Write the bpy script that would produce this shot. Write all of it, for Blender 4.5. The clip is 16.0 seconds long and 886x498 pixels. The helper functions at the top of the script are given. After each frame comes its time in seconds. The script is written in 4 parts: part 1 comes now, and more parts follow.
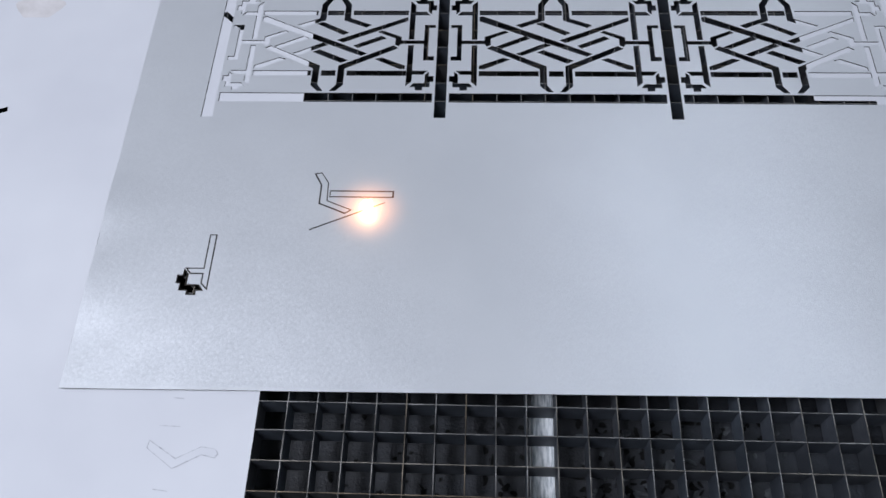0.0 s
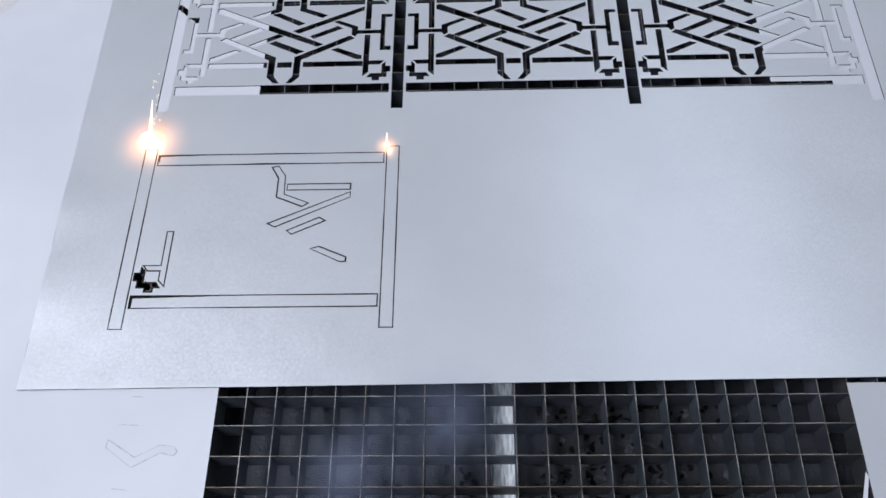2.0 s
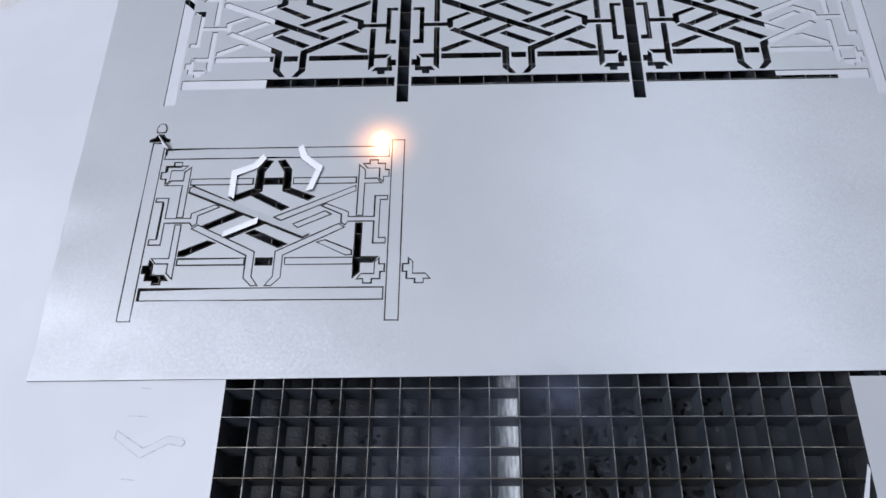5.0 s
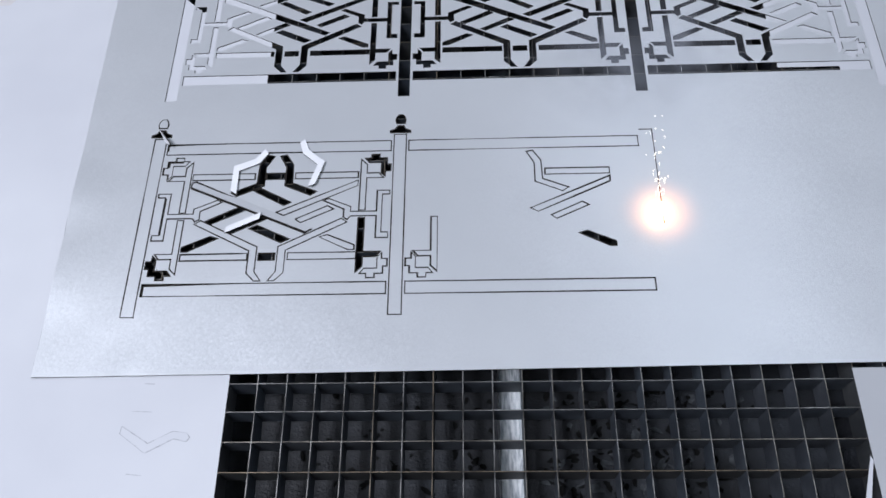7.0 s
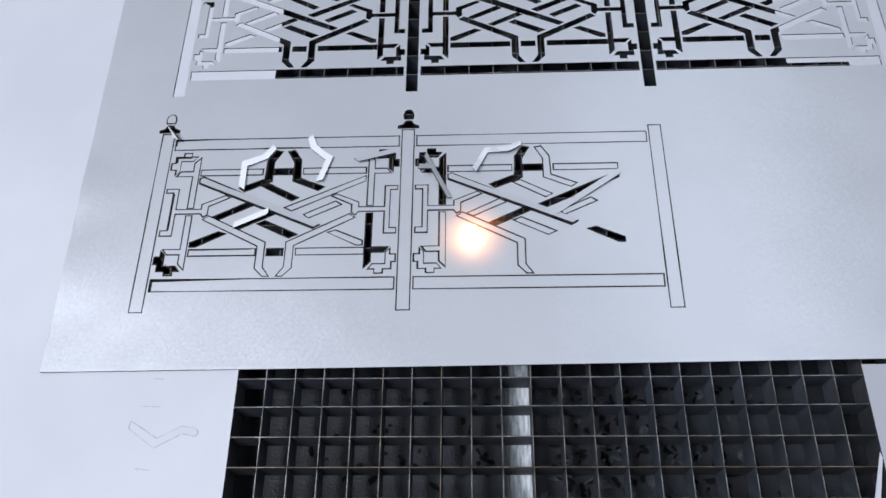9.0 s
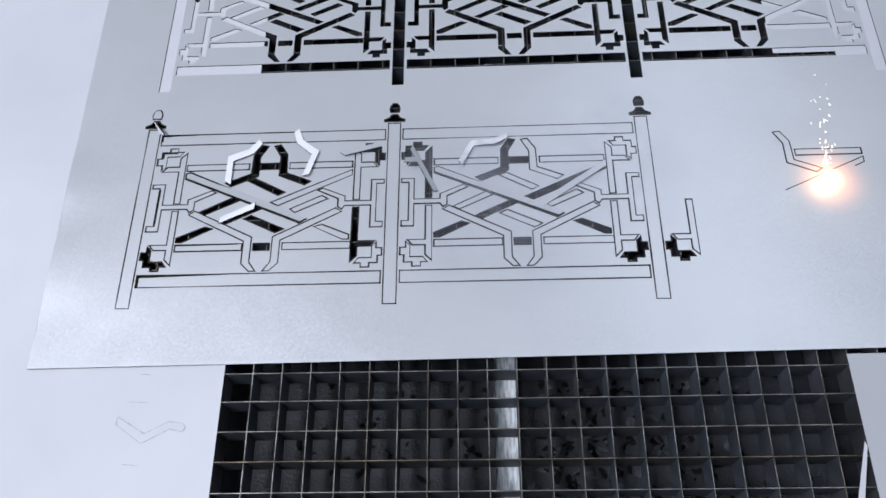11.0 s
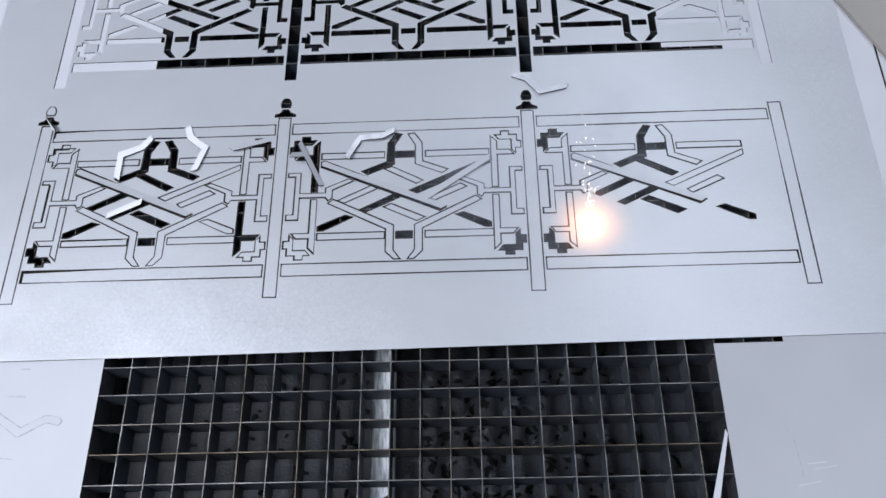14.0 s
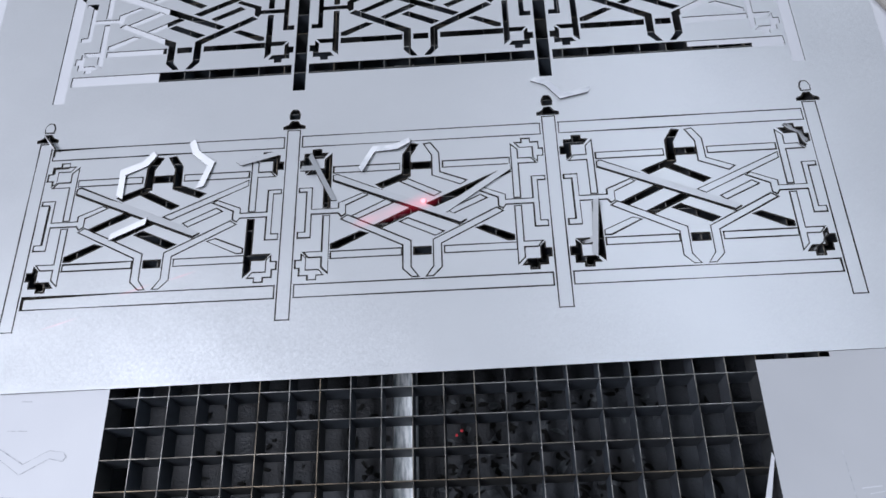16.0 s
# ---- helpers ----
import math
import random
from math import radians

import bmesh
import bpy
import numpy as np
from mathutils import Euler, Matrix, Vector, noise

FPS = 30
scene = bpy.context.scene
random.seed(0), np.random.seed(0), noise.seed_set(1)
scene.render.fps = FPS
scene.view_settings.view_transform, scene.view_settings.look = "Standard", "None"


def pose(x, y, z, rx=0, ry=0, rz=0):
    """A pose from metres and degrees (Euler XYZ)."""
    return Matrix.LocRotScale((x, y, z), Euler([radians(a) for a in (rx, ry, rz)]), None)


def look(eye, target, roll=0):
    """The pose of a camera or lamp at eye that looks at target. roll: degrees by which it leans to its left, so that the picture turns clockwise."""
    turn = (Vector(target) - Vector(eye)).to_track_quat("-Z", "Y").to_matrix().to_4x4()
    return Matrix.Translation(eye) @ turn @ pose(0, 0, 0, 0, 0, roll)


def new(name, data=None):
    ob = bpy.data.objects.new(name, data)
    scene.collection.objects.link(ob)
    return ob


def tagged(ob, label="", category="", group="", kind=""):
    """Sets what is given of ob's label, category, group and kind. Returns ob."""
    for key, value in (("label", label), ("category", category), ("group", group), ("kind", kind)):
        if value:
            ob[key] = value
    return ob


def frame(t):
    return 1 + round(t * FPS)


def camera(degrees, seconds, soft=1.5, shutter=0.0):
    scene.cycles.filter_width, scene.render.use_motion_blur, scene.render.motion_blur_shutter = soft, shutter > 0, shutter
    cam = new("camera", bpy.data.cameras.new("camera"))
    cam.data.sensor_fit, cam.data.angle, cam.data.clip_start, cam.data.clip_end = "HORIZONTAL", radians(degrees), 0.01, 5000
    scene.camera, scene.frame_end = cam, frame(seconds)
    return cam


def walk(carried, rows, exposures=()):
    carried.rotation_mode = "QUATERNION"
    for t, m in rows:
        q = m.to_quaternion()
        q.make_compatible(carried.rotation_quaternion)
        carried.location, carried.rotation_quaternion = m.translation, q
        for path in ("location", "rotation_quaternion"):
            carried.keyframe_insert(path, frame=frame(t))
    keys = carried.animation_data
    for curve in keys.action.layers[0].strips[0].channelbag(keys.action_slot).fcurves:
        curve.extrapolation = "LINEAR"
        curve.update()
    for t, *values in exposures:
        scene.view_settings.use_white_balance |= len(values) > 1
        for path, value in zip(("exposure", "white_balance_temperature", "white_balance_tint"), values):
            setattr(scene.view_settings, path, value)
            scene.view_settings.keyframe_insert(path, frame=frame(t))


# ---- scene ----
cam = camera(56.2, 16.0, soft=1.6)
PATH = [
    (0, (0.09404, -0.11752, 0.33804), (0.04917, 0.37878, -0.52895), -3.70),
    (0.5, (0.10440, -0.11227, 0.33665), (0.06294, 0.37371, -0.53634), -3.95),
    (1, (0.10898, -0.11528, 0.34006), (0.07395, 0.37222, -0.53236), -3.80),
    (1.5, (0.11129, -0.11466, 0.33987), (0.08031, 0.36972, -0.53444), -3.75),
    (2, (0.10871, -0.11463, 0.33851), (0.07668, 0.36566, -0.53802), -4.01),
    (2.5, (0.10967, -0.11376, 0.33983), (0.07705, 0.36309, -0.53855), -4.21),
    (3, (0.10993, -0.11392, 0.34154), (0.07563, 0.36253, -0.53700), -4.59),
    (3.5, (0.10822, -0.11330, 0.34027), (0.07295, 0.36159, -0.53907), -4.58),
    (4, (0.10932, -0.11528, 0.34108), (0.07172, 0.35766, -0.53921), -4.46),
    (6.5, (0.10904, -0.11467, 0.34126), (0.06792, 0.35306, -0.54166), -5.32),
    (7, (0.10846, -0.11521, 0.34160), (0.06797, 0.34974, -0.54281), -5.30),
    (7.5, (0.10711, -0.11443, 0.34230), (0.06597, 0.34824, -0.54327), -5.39),
    (8, (0.10652, -0.11471, 0.34208), (0.06482, 0.34576, -0.54461), -5.42),
    (8.5, (0.10619, -0.11517, 0.34153), (0.06208, 0.34608, -0.54464), -5.60),
    (11, (0.11203, -0.11506, 0.34133), (0.06858, 0.33783, -0.54918), -6.15),
    (11.5, (0.12810, -0.12137, 0.34080), (0.09678, 0.33632, -0.54776), -4.74),
    (12, (0.15058, -0.12497, 0.34603), (0.12939, 0.33370, -0.54232), -3.54),
    (12.5, (0.16152, -0.12507, 0.34627), (0.13912, 0.33703, -0.54028), -3.75),
    (13, (0.16412, -0.11914, 0.34224), (0.13479, 0.33659, -0.54739), -4.73),
    (13.5, (0.16332, -0.11835, 0.34164), (0.13205, 0.33120, -0.55107), -5.16),
    (14, (0.16348, -0.11714, 0.34315), (0.12889, 0.32821, -0.55154), -5.59),
    (14.5, (0.16482, -0.11533, 0.34130), (0.12892, 0.33043, -0.55313), -5.81),
    (15, (0.16609, -0.11545, 0.34158), (0.13007, 0.32872, -0.55363), -5.99),
    (15.5, (0.16654, -0.11414, 0.33917), (0.12969, 0.32928, -0.55638), -6.06),
    (16, (0.15711, -0.10345, 0.32749), (0.11384, 0.34695, -0.56429), -7.77),
]
walk(cam, [(t, look(eye, target, roll)) for t, eye, target, roll in PATH], [(0.0, -0.06), (1.5, 0.0), (4.0, 0.04), (8.5, 0.06), (12.0, 0.08), (16.0, 0.12)])

# ---- units ----
C = 0.0127          # side of one grate cell
T = 0.0006          # thickness of the card being cut
BT = 0.0003         # thickness of the boards under it
ZS = BT + 0.00005   # underside of the card
ZT = ZS + T         # top of the card

# ---- world and lights ----
world = bpy.data.worlds.new("world")
scene.world = world
world.use_nodes = True
world.node_tree.nodes["Background"].inputs[0].default_value = (0.75, 0.82, 1.0, 1)
world.node_tree.nodes["Background"].inputs[1].default_value = 0.15


def area_lamp(name, eye, target, sx, sy, watts, colour):
    data = bpy.data.lights.new(name, "AREA")
    data.shape, data.size, data.size_y, data.energy, data.color = "RECTANGLE", sx, sy, watts, colour
    ob = new(name, data)
    ob.matrix_world = look(eye, target)
    return ob


LAMP_TINT = (0.848, 0.884, 1.0)
COOL = (0.77, 0.86, 1.0)
# unseen lamps added and tuned for the card's brightness and sheen
area_lamp("ceiling_lamp_light", (-0.50, -0.175, 1.30), (0.0, 0.05, 0), 1.1, 0.47, 23.5, LAMP_TINT)
area_lamp("ceiling_lamp_light", (0.80, 0.43, 1.65), (0.64, 0.40, 0), 2.4, 0.34, 9.8, COOL)


# ---- materials ----
def material(name, colour, rough=0.5, metal=0.0):
    m = bpy.data.materials.new(name)
    m.use_nodes = True
    b = m.node_tree.nodes["Principled BSDF"]
    b.inputs["Base Color"].default_value = (*colour, 1)
    b.inputs["Roughness"].default_value = rough
    b.inputs["Metallic"].default_value = metal
    return m, m.node_tree, b


def node(tree, kind, **values):
    n = tree.nodes.new(kind)
    for key, value in values.items():
        n.inputs[key].default_value = value
    return n


def noise_of(tree, scale, detail=4.0, rough=0.6):
    co = tree.nodes.new("ShaderNodeTexCoord")
    n = node(tree, "ShaderNodeTexNoise", Scale=scale, Detail=detail, Roughness=rough)
    tree.links.new(co.outputs["Object"], n.inputs["Vector"])
    return n


def ramp(tree, socket, stops):
    r = tree.nodes.new("ShaderNodeValToRGB")
    els = r.color_ramp.elements
    while len(els) < len(stops):
        els.new(0.5)
    for e, (p, c) in zip(els, stops):
        e.position, e.color = p, (*c, 1) if len(c) == 3 else c
    tree.links.new(socket, r.inputs[0])
    return r


def bump(tree, b, socket, strength, distance):
    n = node(tree, "ShaderNodeBump", Strength=strength, Distance=distance)
    tree.links.new(socket, n.inputs["Height"])
    tree.links.new(n.outputs[0], b.inputs["Normal"])


def grained(name, lo, hi, scale, fine, rough=0.5, metal=0.0, strength=0.2, distance=0.0001, spread=(0.35, 0.65)):
    m, tree, b = material(name, lo, rough, metal)
    n1 = noise_of(tree, scale, 3.0)
    r = ramp(tree, n1.outputs[0], [(spread[0], lo), (spread[1], hi)])
    tree.links.new(r.outputs[0], b.inputs["Base Color"])
    n2 = noise_of(tree, fine, 2.0)
    bump(tree, b, n2.outputs[0], strength, distance)
    return m, tree, b


CARD, tree, b = grained("pearl_card", (0.60, 0.62, 0.65), (0.64, 0.66, 0.69), 14, 2600, 0.40, 0.25, 0.10, 0.00004)
fine = b.inputs["Normal"].links[0].from_node
wave = noise_of(tree, 13, 2.0)
slow = node(tree, "ShaderNodeBump", Strength=0.12, Distance=0.006)
tree.links.new(wave.outputs[0], slow.inputs["Height"])
mottle = noise_of(tree, 260, 3.0, 0.6)
mid = node(tree, "ShaderNodeBump", Strength=0.05, Distance=0.0008)
tree.links.new(mottle.outputs[0], mid.inputs["Height"])
tree.links.new(slow.outputs[0], mid.inputs["Normal"])
tree.links.new(mid.outputs[0], fine.inputs["Normal"])
# mica flakes: each leans its own way, so that some catch the lamps
co = tree.nodes.new("ShaderNodeTexCoord")
flake = node(tree, "ShaderNodeTexVoronoi", Scale=2700)
tree.links.new(co.outputs["Object"], flake.inputs["Vector"])
pick = tree.nodes.new("ShaderNodeSeparateColor")
tree.links.new(flake.outputs["Color"], pick.inputs[0])
lean = tree.nodes.new("ShaderNodeVectorMath")
lean.operation = "MULTIPLY_ADD"
tree.links.new(flake.outputs["Color"], lean.inputs[0])
lean.inputs[1].default_value, lean.inputs[2].default_value = (0.09, 0.09, 0.0), (-0.045, -0.045, 0.0)
tilted = tree.nodes.new("ShaderNodeVectorMath")
tree.links.new(lean.outputs[0], tilted.inputs[0])
tree.links.new(fine.outputs[0], tilted.inputs[1])
unit = tree.nodes.new("ShaderNodeVectorMath")
unit.operation = "NORMALIZE"
tree.links.new(tilted.outputs[0], unit.inputs[0])
tree.links.new(unit.outputs[0], b.inputs["Normal"])
cloud = noise_of(tree, 190, 3.0, 0.65)
for socket, source, lo, hi in (("Roughness", cloud.outputs[0], 0.30, 0.40), ("Metallic", pick.outputs[2], 0.24, 0.38)):
    r = tree.nodes.new("ShaderNodeMapRange")
    r.inputs["To Min"].default_value, r.inputs["To Max"].default_value = lo, hi
    tree.links.new(source, r.inputs["Value"])
    tree.links.new(r.outputs[0], b.inputs[socket])
# some light soaks through the card
soak = node(tree, "ShaderNodeBsdfTranslucent", Color=(0.86, 0.88, 0.90, 1))
sheer = node(tree, "ShaderNodeMixShader", Fac=0.13)
tree.links.new(b.outputs[0], sheer.inputs[1])
tree.links.new(soak.outputs[0], sheer.inputs[2])
tree.links.new(sheer.outputs[0], tree.nodes["Material Output"].inputs[0])
BOARD, tree, b = grained("white_board", (0.52, 0.53, 0.57), (0.575, 0.585, 0.62), 9, 1500, 0.6, 0.0, 0.15, 0.00005)
DARKER_BOARD, tree, b = grained("darker_white_board", (0.395, 0.405, 0.43), (0.44, 0.45, 0.475), 9, 1500, 0.6, 0.0, 0.15, 0.00005)
BACK, tree, b = grained("card_back", (0.72, 0.73, 0.765), (0.79, 0.80, 0.825), 40, 1800, 0.6, 0.0, 0.15, 0.00005)
# darker, uneven tone for the backs of the later panels' pieces
PALE, tree, b = grained("mottled_card_back", (0.50, 0.52, 0.56), (0.70, 0.715, 0.745), 75, 1800, 0.6, 0.0, 0.15, 0.00005, (0.42, 0.60))
CHAR, tree, b = grained("burnt_edge", (0.010, 0.009, 0.008), (0.034, 0.029, 0.025), 300, 3000, 0.8)
b.inputs["Specular IOR Level"].default_value = 0.08
EDGE, tree, b = grained("scorched_edge", (0.018, 0.016, 0.015), (0.06, 0.055, 0.05), 300, 3000, 0.8)
GREY, tree, b = grained("grey_cover", (0.32, 0.30, 0.275), (0.36, 0.34, 0.31), 25, 900, 0.6)
def mixed_by_slat(name, tones, low, high, scale, rough, metal):
    """Slat steel: each slat takes its own tone, from brown rust to clean grey, and wears in patches."""
    m, tree, b = grained(name, low, high, scale, 1200, rough, metal, 0.4, 0.0002, (0.36, 0.70))
    info = tree.nodes.new("ShaderNodeObjectInfo")
    tint = ramp(tree, info.outputs["Random"], tones)
    mix = tree.nodes.new("ShaderNodeMix")
    mix.data_type, mix.blend_type = "RGBA", "MULTIPLY"
    mix.inputs[0].default_value = 1.0
    worn = b.inputs["Base Color"].links[0].from_socket
    tree.links.new(worn, mix.inputs[6])
    tree.links.new(tint.outputs[0], mix.inputs[7])
    tree.links.new(mix.outputs[2], b.inputs["Base Color"])
    return m


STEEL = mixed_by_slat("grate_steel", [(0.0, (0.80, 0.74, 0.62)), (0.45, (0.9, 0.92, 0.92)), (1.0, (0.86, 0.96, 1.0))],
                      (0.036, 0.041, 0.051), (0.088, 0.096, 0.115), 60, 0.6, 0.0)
WORN_GLINT = mixed_by_slat("worn_glint_steel", [(0.0, (0.62, 0.50, 0.36)), (0.30, (0.80, 0.74, 0.64)), (0.6, (0.86, 0.88, 0.90)), (1.0, (1.0, 1.0, 1.0))],
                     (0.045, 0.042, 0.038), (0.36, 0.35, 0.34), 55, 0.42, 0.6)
SHINE, tree, b = grained("bright_bar", (0.34, 0.39, 0.43), (0.86, 0.89, 0.91), 170, 900, 0.34, 0.0, 0.5, 0.0004, (0.34, 0.60))
# stretched along its length: the bar's streaky highlights are put into its colour
stretched = tree.nodes.new("ShaderNodeMapping")
stretched.inputs["Scale"].default_value = (5.0, 0.7, 1.0)
streak = [n for n in tree.nodes if n.type == "TEX_NOISE"][0]
tree.links.new(streak.inputs["Vector"].links[0].from_socket, stretched.inputs["Vector"])
tree.links.new(stretched.outputs[0], streak.inputs["Vector"])
# near-black tray, its tone mottled at random
TRAY, tree, b = grained("near_black_tray", (0.004, 0.0052, 0.0085), (0.020, 0.024, 0.032), 26, 700, 0.6, 0.0, 0.6, 0.0006, (0.42, 0.72))
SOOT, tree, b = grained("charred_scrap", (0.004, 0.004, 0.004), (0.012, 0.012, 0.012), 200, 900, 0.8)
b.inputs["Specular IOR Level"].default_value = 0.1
ASH, tree, b = grained("pale_ash", (0.030, 0.034, 0.040), (0.085, 0.092, 0.10), 260, 900, 0.8)
STAIN, tree, b = grained("grey_stain", (0.46, 0.44, 0.44), (0.60, 0.58, 0.59), 60, 900, 0.7)
SMEAR, tree, b = grained("pencil_grey", (0.24, 0.25, 0.28), (0.50, 0.51, 0.55), 400, 900, 0.7)
PAINT, tree, b = grained("wall_paint", (0.58, 0.59, 0.60), (0.64, 0.65, 0.66), 2, 90, 0.7)
CONCRETE, tree, b = grained("concrete_floor", (0.22, 0.22, 0.22), (0.30, 0.30, 0.29), 3, 60, 0.7)
BLACK, tree, b = grained("machine_black", (0.03, 0.03, 0.032), (0.05, 0.05, 0.052), 8, 400, 0.5)


def glow(name, colour, strength):
    m = bpy.data.materials.new(name)
    m.use_nodes = True
    tree = m.node_tree
    tree.nodes.clear()
    e = node(tree, "ShaderNodeEmission", Color=(*colour, 1), Strength=strength)
    o = tree.nodes.new("ShaderNodeOutputMaterial")
    tree.links.new(e.outputs[0], o.inputs[0])
    return m


FIRE = glow("white_hot_vapour", (1.0, 0.66, 0.34), 20)
PLUME = glow("orange_flame", (1.0, 0.70, 0.42), 3.2)
SPARK = glow("white_hot_spark", (1.0, 0.86, 0.72), 5)
# red pointer light and its glints on the tray, put into emission
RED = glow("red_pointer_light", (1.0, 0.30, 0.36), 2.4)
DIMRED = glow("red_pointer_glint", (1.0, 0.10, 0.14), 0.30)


# ---- mesh helpers ----
def mesh_object(name, bm, mats, parent=None, label=""):
    me = bpy.data.meshes.new(name)
    bm.normal_update()
    bm.to_mesh(me)
    bm.free()
    for m in mats if isinstance(mats, (list, tuple)) else [mats]:
        me.materials.append(m)
    ob = new(name, me)
    if parent is not None:
        ob.parent = parent
    if label:
        ob["label"] = label
    return ob


def part(name, bm, mat, parent, label=""):
    return mesh_object(name, bm, mat, parent, label)


def box(bm, x0, x1, y0, y1, z0, z1, bevel=0.0):
    m = Matrix.LocRotScale(((x0 + x1) / 2, (y0 + y1) / 2, (z0 + z1) / 2), None, (x1 - x0, y1 - y0, z1 - z0))
    r = bmesh.ops.create_cube(bm, size=1, matrix=m)
    if bevel:
        edges = list({e for v in r["verts"] for e in v.link_edges})
        bmesh.ops.bevel(bm, geom=edges, offset=bevel, segments=2, affect="EDGES", profile=0.5)
    return bm


def inside(x, y, poly):
    hit = False
    for (x0, y0), (x1, y1) in zip(poly, poly[1:] + poly[:1]):
        if (y0 > y) != (y1 > y) and x < (x1 - x0) * (y - y0) / (y1 - y0) + x0:
            hit = not hit
    return hit


def area_of(poly):
    return sum(a[0] * b[1] - b[0] * a[1] for a, b in zip(poly, poly[1:] + poly[:1])) / 2


def ccw(poly):
    return poly if area_of(poly) > 0 else poly[::-1]


def offset(poly, d):
    """The polygon moved outwards by d."""
    poly = ccw(poly)
    n, out = len(poly), []
    for i in range(n):
        p, q, r = Vector(poly[i - 1]), Vector(poly[i]), Vector(poly[(i + 1) % n])
        a, c = (q - p).normalized(), (r - q).normalized()
        na, nc = Vector((a.y, -a.x)), Vector((c.y, -c.x))
        k = max(0.35, 1 + na.dot(nc))
        out.append(tuple(q + (na + nc) * (d / k)))
    return out


from mathutils.geometry import delaunay_2d_cdt


def plate(outline, holes, z0, z1, side=1, back=0, lift=None, extra=()):
    """A flat plate of the outline (in cells) with holes through it; metres come out."""
    loops = [ccw(outline)] + [ccw(h) for h in holes]
    verts, edges = [], []
    for lp in loops:
        s = len(verts)
        verts += [Vector(p) for p in lp]
        edges += [(s + i, s + (i + 1) % len(lp)) for i in range(len(lp))]
    verts += [Vector(p) for p in extra]
    v, _, f, *_ = delaunay_2d_cdt(verts, edges, [], 0, 1e-5)
    boxes = [(min(p[0] for p in h), max(p[0] for p in h), min(p[1] for p in h), max(p[1] for p in h), h) for h in loops[1:]]
    keep = []
    for t in f:
        x, y = sum(v[i].x for i in t) / len(t), sum(v[i].y for i in t) / len(t)
        if not inside(x, y, loops[0]):
            continue
        if any(a <= x <= b and c <= y <= d and inside(x, y, h) for a, b, c, d, h in boxes):
            continue
        keep.append(t)
    bm = bmesh.new()
    up = lift or (lambda x, y: 0.0)
    top = [bm.verts.new((p.x * C, p.y * C, z1 + up(p.x, p.y))) for p in v]
    low = [bm.verts.new((p.x * C, p.y * C, z0 + up(p.x, p.y))) for p in v]
    rim = {}
    for t in keep:
        pts = [v[i] for i in t]
        if area_of([(p.x, p.y) for p in pts]) < 0:
            t = t[::-1]
        bm.faces.new([top[i] for i in t])
        bm.faces.new([low[i] for i in reversed(t)]).material_index = back
        for a, c in zip(t, list(t[1:]) + [t[0]]):
            rim[(a, c)] = True
    for a, c in rim:
        if (c, a) not in rim:
            bm.faces.new((top[a], low[a], low[c], top[c])).material_index = side
    loose = [q for q in bm.verts if not q.link_faces]
    bmesh.ops.delete(bm, geom=loose, context="VERTS")
    return bm


def moved(poly, dx, dy):
    return [(x + dx, y + dy) for x, y in poly]


def flip_u(poly):
    return [(-x, y) for x, y in poly]


def flip_v(poly):
    return [(x, -y) for x, y in poly]


# ---- the fence pattern, in cells from the panel's middle ----
STAIR = [(-4.26, -1.66), (-4.10, -1.82), (-4.10, -2.29), (-3.63, -2.29), (-3.47, -2.50), (-3.71, -2.50), (-3.71, -2.67), (-4.02, -2.67),
         (-4.02, -2.50), (-4.32, -2.50), (-4.32, -2.21), (-4.47, -2.21), (-4.47, -1.90), (-4.26, -1.90)]
ELL = [(-4.20, -1.60), (-3.55, -1.60), (-3.55, -0.17), (-3.31, -0.17), (-3.31, -2.45), (-3.55, -2.21), (-3.55, -1.82), (-4.02, -1.82)]
BRACKET = [(-4.46, 1.02), (-3.98, 1.02), (-3.98, 0.11), (-3.0, 0.11), (-3.0, 0.32), (-2.13, 0.70), (-1.95, 0.60), (-2.74, 0.22), (-2.74, -0.14),
           (-2.90, -0.24), (-3.0, -0.09), (-3.98, -0.09), (-3.98, -1.03), (-4.44, -1.03), (-4.44, -0.80), (-4.18, -0.80), (-4.18, 0.85), (-4.46, 0.85)]
ARCH = [(0.40, 1.30), (0.40, 2.16), (0.11, 2.67), (0.36, 2.72), (0.66, 2.26), (0.69, 1.42), (1.65, 1.02), (1.42, 0.86)]
LOW_ARCH = [(0.39, -1.34), (2.67, -0.18), (2.90, -0.34), (0.68, -1.50), (0.68, -2.42), (0.37, -2.74), (0.13, -2.74), (0.39, -2.37)]
SHORT = [(-3.23, -1.32), (-2.21, -0.87), (-1.90, -0.96), (-3.0, -1.51), (-3.23, -1.51)]


def bar(u0, u1, v0, v1):
    return [(u0, v0), (u1, v0), (u1, v1), (u0, v1)]


